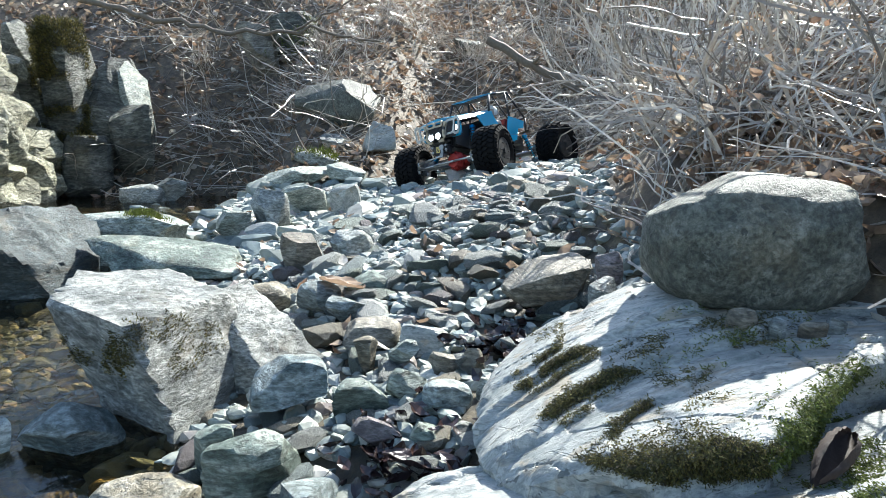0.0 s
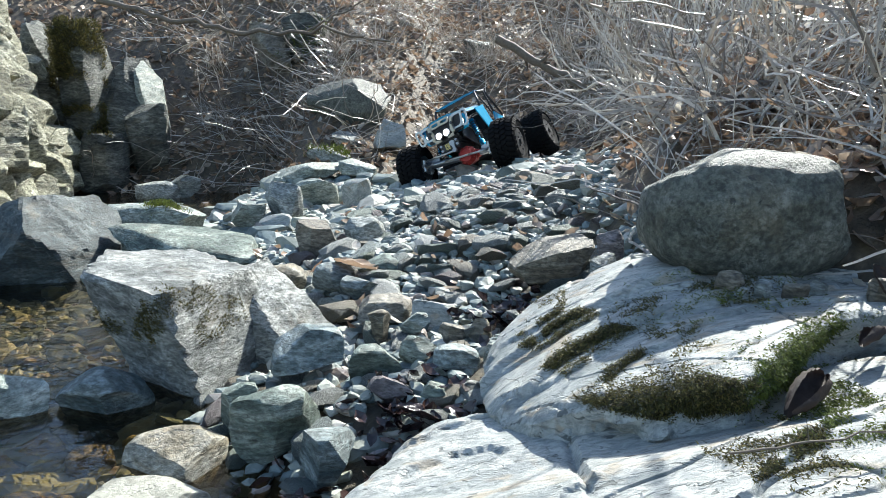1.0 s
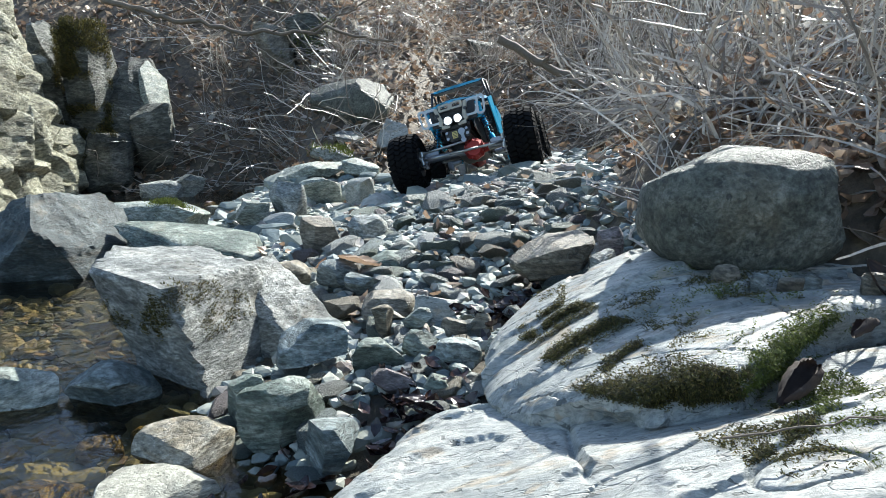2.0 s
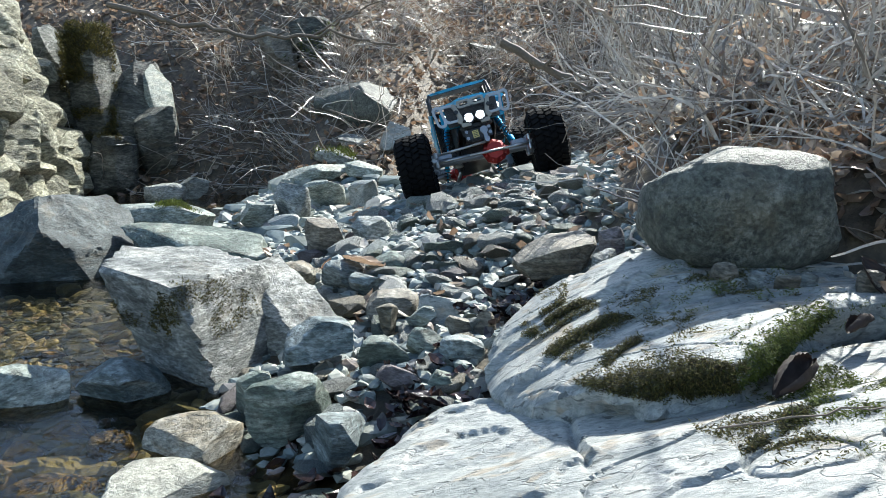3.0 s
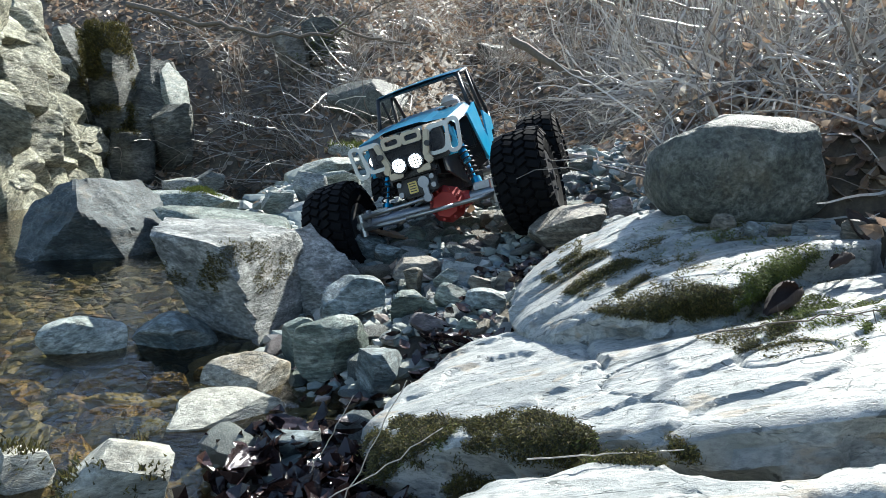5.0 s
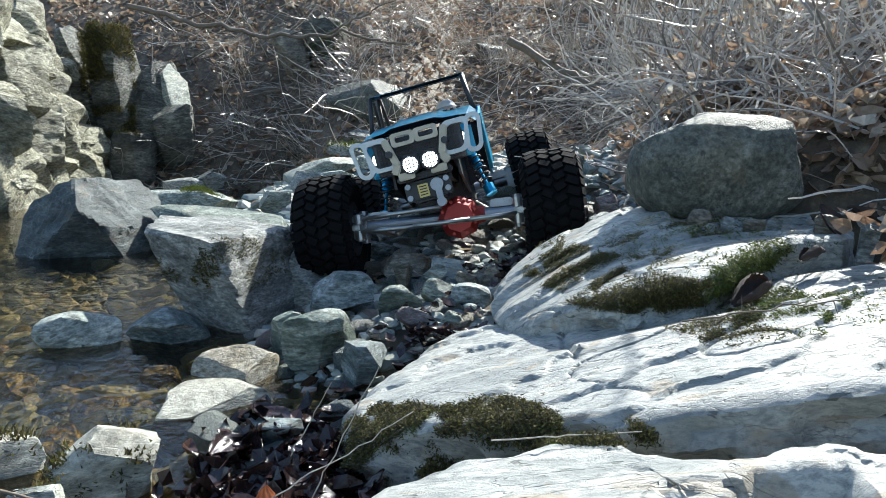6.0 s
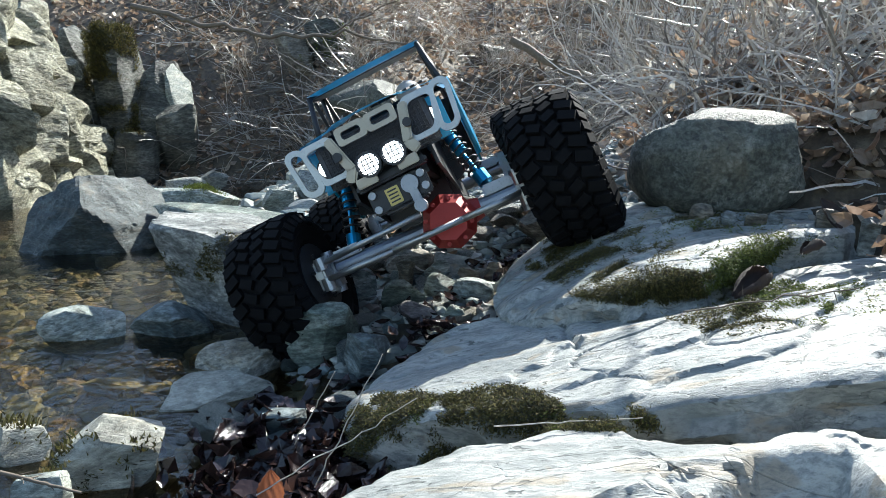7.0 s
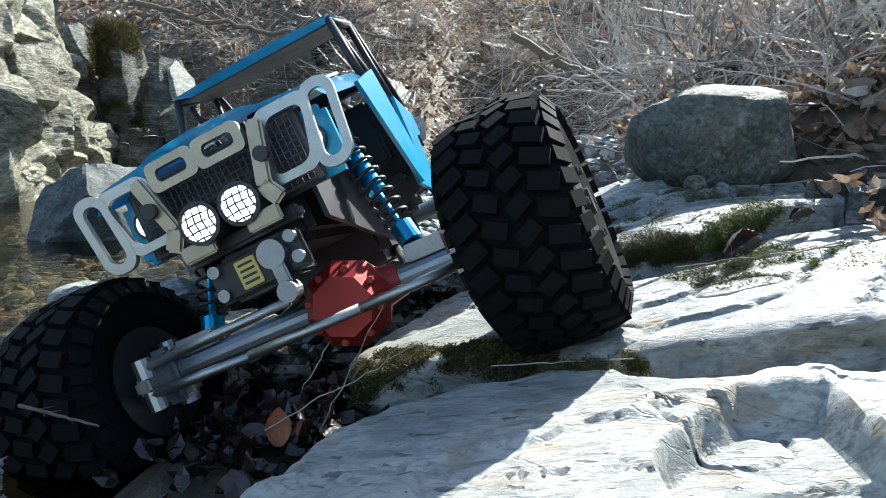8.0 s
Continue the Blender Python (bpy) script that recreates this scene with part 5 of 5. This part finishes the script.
def branch(name, a, b, r0, r1, label, sag=0.0, seed=1, n=14, rough=0.06, material=None, forks=4):
    rng = random.Random(seed)
    a, b = Vector(a), Vector(b)
    ln = (b - a).length
    pts = [a.lerp(b, k / n) + Vector((rng.gauss(0, 1), rng.gauss(0, 1), rng.gauss(0, 1))) * ln * rough * 0.35 * math.sin(math.pi * k / n) + Vector((0, 0, sag * math.sin(math.pi * k / n))) for k in range(n + 1)]
    heap = Heap()
    heap.stem(pts, r0, r1, 8)
    for _ in range(forks):
        k = rng.randrange(3, n)
        heap.stem(wander(pts[k], (b - a).normalized() + Vector((rng.gauss(0, 0.6), rng.gauss(0, 0.6), rng.gauss(0.2, 0.6))), ln * rng.uniform(0.08, 0.2), rng, 0.2, 5), r1 * 0.8, r1 * 0.25, 5)
    ob = heap.make(name, material or BARK, label, "branch", kind="")
    ob.data.polygons.foreach_set("use_smooth", [True] * len(ob.data.polygons))
    return ob


build_litter()
build_brush()


def tree_of(*obs):
    from mathutils.bvhtree import BVHTree
    verts, polys = [], []
    for ob in obs:
        o = len(verts)
        m = ob.matrix_basis
        verts += [m @ v.co for v in ob.data.vertices]
        polys += [[i + o for i in p.vertices] for p in ob.data.polygons]
    return BVHTree.FromPolygons(verts, polys)


def moss(rays, tree, count, label, material=MOSS, size=0.006, seed=3, patch=9.0, cut=0.0):
    """Tufts of short pointed shoots where rays(rng) meet the stone."""
    rng = random.Random(seed)
    heap = Heap()
    for _ in range(count):
        o, d = rays(rng)
        hit, nrm, _, _ = tree.ray_cast(Vector(o), Vector(d).normalized())
        if hit is None or fractal(hit * patch, seed, 3) + 0.6 * fractal(hit * patch * 5, seed + 1, 2) < cut:
            continue
        for _ in range(6):
            p = hit + Vector((rng.gauss(0, 1), rng.gauss(0, 1), rng.gauss(0, 1))) * size * 0.6
            dd = (nrm * 0.8 + Vector((rng.gauss(0, 0.55), rng.gauss(0, 0.55), 0.5 + rng.gauss(0, 0.4)))).normalized()
            heap.blade(p - dd * size * 0.2, dd, size * rng.uniform(0.5, 1.3), size * rng.uniform(0.10, 0.2))
    return heap.make("moss_patch", material, label, "moss")


# branches and vines
branch("branch", (-1.40, 2.78, 0.76), (-0.84, 2.75, 0.632), 0.012, 0.008, "long bare grey branch lying over the leafy bank", seed=4, rough=0.05)
branch("branch", (-0.85, 2.75, 0.632), (-0.24, 2.75, 0.600), 0.009, 0.004, "thin bare branch lying over the leafy bank", sag=0.02, seed=5, rough=0.06)
branch("branch", (-0.57, 2.75, 0.640), (-0.27, 2.75, 0.780), 0.005, 0.002, "thin forked twig over the leafy bank", seed=6)
branch("fallen_branch", (0.14, 2.24, 0.545), (0.47, 2.2, 0.362), 0.014, 0.010, "thick brown fallen branch on the bank", seed=7, rough=0.04)
branch("vine", (0.19, 1.6, 0.317), (0.50, 1.62, 0.310), 0.0028, 0.0016, "pale dry vine across the brush", seed=8, rough=0.05, material=STALK)
branch("vine", (0.47, 1.12, 0.44), (0.349, 1.1, 0.255), 0.0045, 0.0035, "pale curved vine hanging in the brush", sag=0.015, seed=9, rough=0.04, material=STALK)
branch("vine", (0.349, 1.1, 0.255), (0.255, 1.08, 0.185), 0.0035, 0.002, "pale dry vine at the brush's edge", seed=10, rough=0.05, material=STALK)
branch("fallen_branch", (0.37, 0.76, 0.262), (0.53, 0.75, 0.345), 0.006, 0.004, "dark crooked branch in the brush", seed=12, rough=0.06)
branch("fallen_branch", (0.40, 0.62, 0.262), (0.50, 0.64, 0.310), 0.006, 0.004, "dark crooked branch behind the boulder", seed=13, rough=0.06)
branch("straw", (0.010, 0.166, 0.0705), (0.084, 0.170, 0.0745), 0.0004, 0.00025, "dry straw lying on the slab", seed=14, rough=0.01, material=STALK, forks=0)
branch("straw", (-0.088, 0.20, 0.018), (-0.049, 0.20, 0.096), 0.0004, 0.00025, "dry upright straw beside the slab", seed=15, rough=0.02, material=STALK, forks=0)
branch("straw", (-0.118, 0.24, 0.008), (-0.083, 0.24, 0.072), 0.0004, 0.00025, "dry upright straw in wet leaves", seed=16, rough=0.02, material=STALK, forks=0)
branch("straw", (-0.105, 0.15, 0.04), (-0.03, 0.19, 0.075), 0.0004, 0.00025, "dry straw leaning on the slab", seed=17, rough=0.02, material=STALK, forks=0)
branch("twig", (0.130, 0.262, 0.106), (0.235, 0.262, 0.122), 0.0006, 0.0004, "thin dark twig lying on the slab", seed=18, rough=0.02)
branch("twig", (-0.225, 0.14, 0.055), (-0.185, 0.14, 0.045), 0.0010, 0.0006, "thin dark twig on shore stones", seed=19, rough=0.02)
for k in range(9):
    r = random.Random(70 + k)
    x, y = r.uniform(0.25, 0.34), r.uniform(0.17, 0.30)
    branch("twig", (x, y, 0.115), (x + r.uniform(0.02, 0.08), y + r.uniform(-0.02, 0.03), 0.13 + r.uniform(0, 0.03)), 0.0009, 0.0004, "thin dry twig on the slab's edge", seed=80 + k, rough=0.06, material=STALK)


def big_leaf(x, y, z, size, rx, ry, rz, curl, material, label, seed):
    """A large dry leaf with ribs, teeth and a rolled blade."""
    rng = random.Random(seed)
    n, m = 16, 8
    verts, faces = [], []
    for i in range(n + 1):
        f = i / n
        half = 0.36 * size * math.sin(math.pi * min(1, 0.06 + 0.94 * f)) ** 0.8 * (1 + 0.10 * (i % 2))
        for j in range(-m, m + 1):
            u = j / m
            a = curl * u * 2.2
            rr = half / max(0.3, abs(curl) * 2.2)
            px, pz = (rr * math.sin(a), rr * (1 - math.cos(a))) if curl else (half * u, 0)
            pz += 0.02 * size * math.cos(j * math.pi / 2 + i * 0.9) + rng.uniform(-0.008, 0.008) * size
            verts.append((px, (f - 0.5) * size, pz + 0.12 * size * (f - 0.5) ** 2))
    w = 2 * m + 1
    for i in range(n):
        for j in range(w - 1):
            faces.append((i * w + j, i * w + j + 1, (i + 1) * w + j + 1, (i + 1) * w + j))
    ob = mesh_object("fallen_leaf", verts, faces, material)
    ob.matrix_basis = pose(x, y, z, rx, ry, rz)
    return tagged(ob, label, "leaf")


BROWN_LEAF = leaf_material("brown_leaf", [(0.0, (0.035, 0.023, 0.019)), (1.0, (0.05, 0.034, 0.027))], 0.8, 0.1)
ORANGE_LEAF = leaf_material("orange_leaf", [(0.0, (0.42, 0.13, 0.05)), (1.0, (0.45, 0.15, 0.06))], 0.5, 0.3)
TAN_LEAF = leaf_material("tan_leaf", [(0.0, (0.38, 0.27, 0.19)), (1.0, (0.42, 0.30, 0.21))], 0.5, 0.3)
PALE_LEAF = leaf_material("pale_leaf", [(0.0, (0.55, 0.50, 0.45)), (1.0, (0.60, 0.55, 0.50))], 0.5, 0.3)
big_leaf(0.198, 0.328, 0.108, 0.056, 10, 24, -42, 1.15, BROWN_LEAF, "large curled brown leaf lying on the slab", 1)
big_leaf(0.262, 0.372, 0.128, 0.032, 10, -20, -60, 1.1, BROWN_LEAF, "curled brown leaf wedged under the ledge", 2)
big_leaf(0.300, 0.430, 0.150, 0.032, 50, 0, 20, 0.5, BROWN_LEAF, "brown leaf standing behind the ledge", 3)
big_leaf(0.335, 0.440, 0.152, 0.030, 30, 20, 70, 0.7, BROWN_LEAF, "crumpled brown leaf on the slab's edge", 4)
big_leaf(-0.022, 0.455, 0.040, 0.046, 12, 10, 80, 0.4, SOAKED, "wet dark red leaf in the trickle", 5)
big_leaf(-0.050, 0.475, 0.036, 0.038, -8, 14, 20, 0.4, SOAKED, "wet dark leaf lying in the trickle", 6)
big_leaf(-0.099, 0.155, 0.040, 0.020, 70, 0, 10, 0.4, ORANGE_LEAF, "small orange leaf standing in moss", 7)
big_leaf(-0.130, 0.860, 0.078, 0.062, 10, 8, 78, 0.3, TAN_LEAF, "tan leaf lying on the gravel", 8)
big_leaf(0.385, 0.600, 0.225, 0.050, 50, 30, 30, 0.6, PALE_LEAF, "pale dry leaf caught in the brush", 9)
big_leaf(-0.140, 0.300, 0.024, 0.040, 10, 12, 50, 0.4, SOAKED, "soaked dark leaf on wet stones", 11)
big_leaf(-0.150, 0.255, 0.022, 0.036, -8, 12, -30, 0.5, SOAKED, "soaked dark leaf matted by the shore", 12)

# moss
LEDGES = tree_of(UPPER, MIDDLE, NEAR)
moss(lambda r: ((r.uniform(0.030, 0.185), 0.24, 0.095 + r.uniform(0, 0.025)), (0, 1, 0.0)), LEDGES, 15000, "dark green moss along the ledge's face", size=0.0026, seed=3, patch=12, cut=-0.22)
moss(lambda r: ((r.gauss(0.205, 0.022), 0.24, r.gauss(0.118, 0.012)), (r.uniform(-0.1, 0.2), 1, 0.0)), LEDGES, 6500, "bright green moss cushion on the ledge's corner", BRIGHT_MOSS, 0.0028, seed=4, patch=16, cut=-0.25)
moss(lambda r: ((r.uniform(0.195, 0.235), r.uniform(0.32, 0.35), 0.3), (0, 0, -1)), LEDGES, 500, "bright green moss cushion on top of the ledge", BRIGHT_MOSS, 0.0030, seed=14, patch=16, cut=-0.1)
moss(lambda r: ((r.uniform(0.07, 0.26), r.uniform(0.36, 0.50), 0.3), (0, 0, -1)), LEDGES, 5200, "olive moss in the hollows of the ledge", size=0.0027, seed=5, patch=13, cut=0.34)


def moss_lip(r):
    x = r.uniform(-0.088, 0.115)
    edge = 0.222 - 0.31 * (x + 0.02) if x > -0.02 else 0.222 - 0.35 * (x + 0.02)
    taper = smooth(0.0, 0.115, x)
    return (x, edge + r.uniform(-0.034, 0.022 - 0.040 * taper + 0.008 * math.sin(90 * x)) - 0.08, 0.30), (0, 0.08, -0.225)


moss(moss_lip, LEDGES, 26000, "thick olive and brown moss on the slab's broken edge", size=0.0027, seed=6, patch=14, cut=-0.30)
moss(moss_lip, LEDGES, 3000, "yellow-green moss tips on the slab's edge", BRIGHT_MOSS, 0.0028, seed=7, patch=22, cut=0.3)
moss(lambda r: ((r.uniform(-0.40, -0.20), 0.3, r.uniform(0.05, 0.11)), (0, 1, 0)), tree_of(BLOCK), 3500, "dark moss on the block's corner", size=0.003, seed=8, patch=14, cut=0.42)
SHORE = tree_of(*[o for o in bpy.data.objects if o.name.startswith(("rock", "flat_stone")) and o.get("category") == "rock" and o.location.y < 0.32 and o.location.x < -0.12])
moss(lambda r: ((r.uniform(-0.33, -0.17), r.uniform(0.15, 0.29), 0.2), (0, 0.3, -1)), SHORE, 2600, "dark wet moss round the shore rocks", size=0.0045, seed=9, patch=18, cut=0.28)
CRAGS = tree_of(*[o for o in bpy.data.objects if o.name.startswith(("rock_pillar", "cliff", "bank_boulder"))])
moss(lambda r: ((0, 0, 0.25), (r.uniform(-1.68, -1.45), 2.9, r.uniform(-0.02, 0.48))), CRAGS, 6500, "green moss covering the upright rocks", size=0.012, seed=10, patch=4, cut=-0.05)
moss(lambda r: ((0, 0, 0.25), (r.uniform(-1.9, -1.3), 2.4, r.uniform(-0.22, 0.0))), CRAGS, 2200, "olive moss at the cliff's foot", size=0.011, seed=11, patch=5, cut=0.15)
moss(lambda r: ((0, 0, 0.25), (r.uniform(-0.85, -0.45), 3.4, r.uniform(0.35, 0.7))), CRAGS, 1200, "green moss on the rock high in the bank", BRIGHT_MOSS, 0.013, seed=12, patch=4, cut=0.0)
SHELF = tree_of(*[o for o in bpy.data.objects if o.name.startswith(("shelf_rock", "flat_stone")) and o.location.y > 1.1])
moss(lambda r: ((r.gauss(-0.60, 0.016), r.gauss(1.385, 0.014), 0.5), (0, 0, -1)), SHELF, 500, "bright moss tuft on the shelf rock", BRIGHT_MOSS, 0.006, seed=13, cut=-0.5)
moss(lambda r: ((r.uniform(-0.55, -0.33), r.uniform(2.2, 2.42), 0.6), (0, 0, -1)), SHELF, 900, "yellow-green moss on flat stones at the bank", BRIGHT_MOSS, 0.012, seed=15, cut=-0.1)


# ---- what moves ----
def drive(t):
    """The truck's state between the timed rows, by a monotone curve: x y z pitch roll yaw, axle lift, axle twist, steer."""
    ts = [r[0] for r in DRIVE]
    i = max(0, min(len(ts) - 2, int(np.searchsorted(ts, t, side="right")) - 1))
    out = []
    for c in range(1, len(DRIVE[0])):
        p = [r[c] for r in DRIVE]
        d = [(p[k + 1] - p[k]) / (ts[k + 1] - ts[k]) for k in range(len(ts) - 1)]

        def slope(k):
            if k == 0:
                return d[0]
            if k == len(ts) - 1:
                return d[-1]
            return 0.0 if d[k - 1] * d[k] <= 0 else 2 * d[k - 1] * d[k] / (d[k - 1] + d[k])
        h = ts[i + 1] - ts[i]
        s = (t - ts[i]) / h
        out.append((2 * s ** 3 - 3 * s * s + 1) * p[i] + (s ** 3 - 2 * s * s + s) * h * slope(i) + (3 * s * s - 2 * s ** 3) * p[i + 1] + (s ** 3 - s * s) * h * slope(i + 1))
    return out


def motions():
    times = [k * 0.25 for k in range(33)]
    states = [drive(t) for t in times]
    walk(TRUCK, [(t, pose(*s[:6])) for t, s in zip(times, states)])
    axle = next(o for o in TRUCK.children if o.name.startswith("front_axle"))
    walk(axle, [(t, pose(0, 0, s[6], 0, s[7], 0)) for t, s in zip(times, states)])
    wheels = [o for o in TRUCK.children if o.name.startswith("wheel")]
    roll, last = [0.0], Vector(states[0][:3])
    for s in states[1:]:
        p = Vector(s[:3])
        fwd = Euler([radians(a) for a in s[3:6]]).to_matrix() @ Vector((0, -1, 0))
        roll.append(roll[-1] + math.degrees((p - last).dot(fwd) / R_TYRE))
        last = p
    for k, w in enumerate(wheels):
        side = -1 if k % 2 else 1
        rows = []
        for t, s, a in zip(times, states, roll):
            hub = pose(0, 0, s[6], 0, s[7], 0) @ pose(side * HALF_TRACK, 0, 0, 0, 0, s[8]) if k < 2 else pose(side * HALF_TRACK, WHEELBASE, REAR_LIFT)
            rows.append((t, hub @ pose(0, 0, 0, a + 20 * k, 0, 0)))
        walk(w, rows)


DRIVE = [
    (0.0, 0.028, 1.935, 0.177, -6.0, -12.2, -40.3, 0.0006, -0.4, 12),
    (0.5, 0.017, 1.922, 0.176, -1.1, -17.6, -31.8, 0.0018, 3.5, 8),
    (1.0, 0.027, 1.881, 0.179, -7.3, -26.2, -23.2, 0.0027, 10.5, 4),
    (1.5, 0.016, 1.737, 0.200, -8.5, -17.1, -18.8, 0.0000, 3.0, 2),
    (3.0, 0.052, 1.432, 0.209, -16.6, -15.8, 5.3, -0.0017, 4.0, -4),
    (3.5, 0.029, 1.321, 0.189, -8.3, -16.3, 0.6, 0.0018, 3.5, -8),
    (4.0, -0.012, 1.152, 0.146, 2.6, -14.5, -6.3, -0.0035, -1.0, -10),
    (4.5, -0.068, 0.937, 0.122, 0.1, -18.2, -14.0, 0.0025, -1.2, -6),
    (6.0, -0.035, 0.732, 0.118, -6.9, -15.1, -2.5, -0.0032, 8.0, 0),
    (6.5, -0.028, 0.612, 0.120, -10.9, -22.5, 3.3, 0.0063, 5.0, -4),
    (7.0, -0.045, 0.505, 0.128, -7.3, -26.7, -0.9, -0.0051, 2.3, -8),
    (7.5, -0.058, 0.361, 0.112, -11.8, -11.3, -3.2, -0.0024, -7.2, -9),
    (8.0, -0.096, 0.233, 0.083, -5.2, -26.5, -3.6, -0.0030, 2.7, -8),
]
motions()
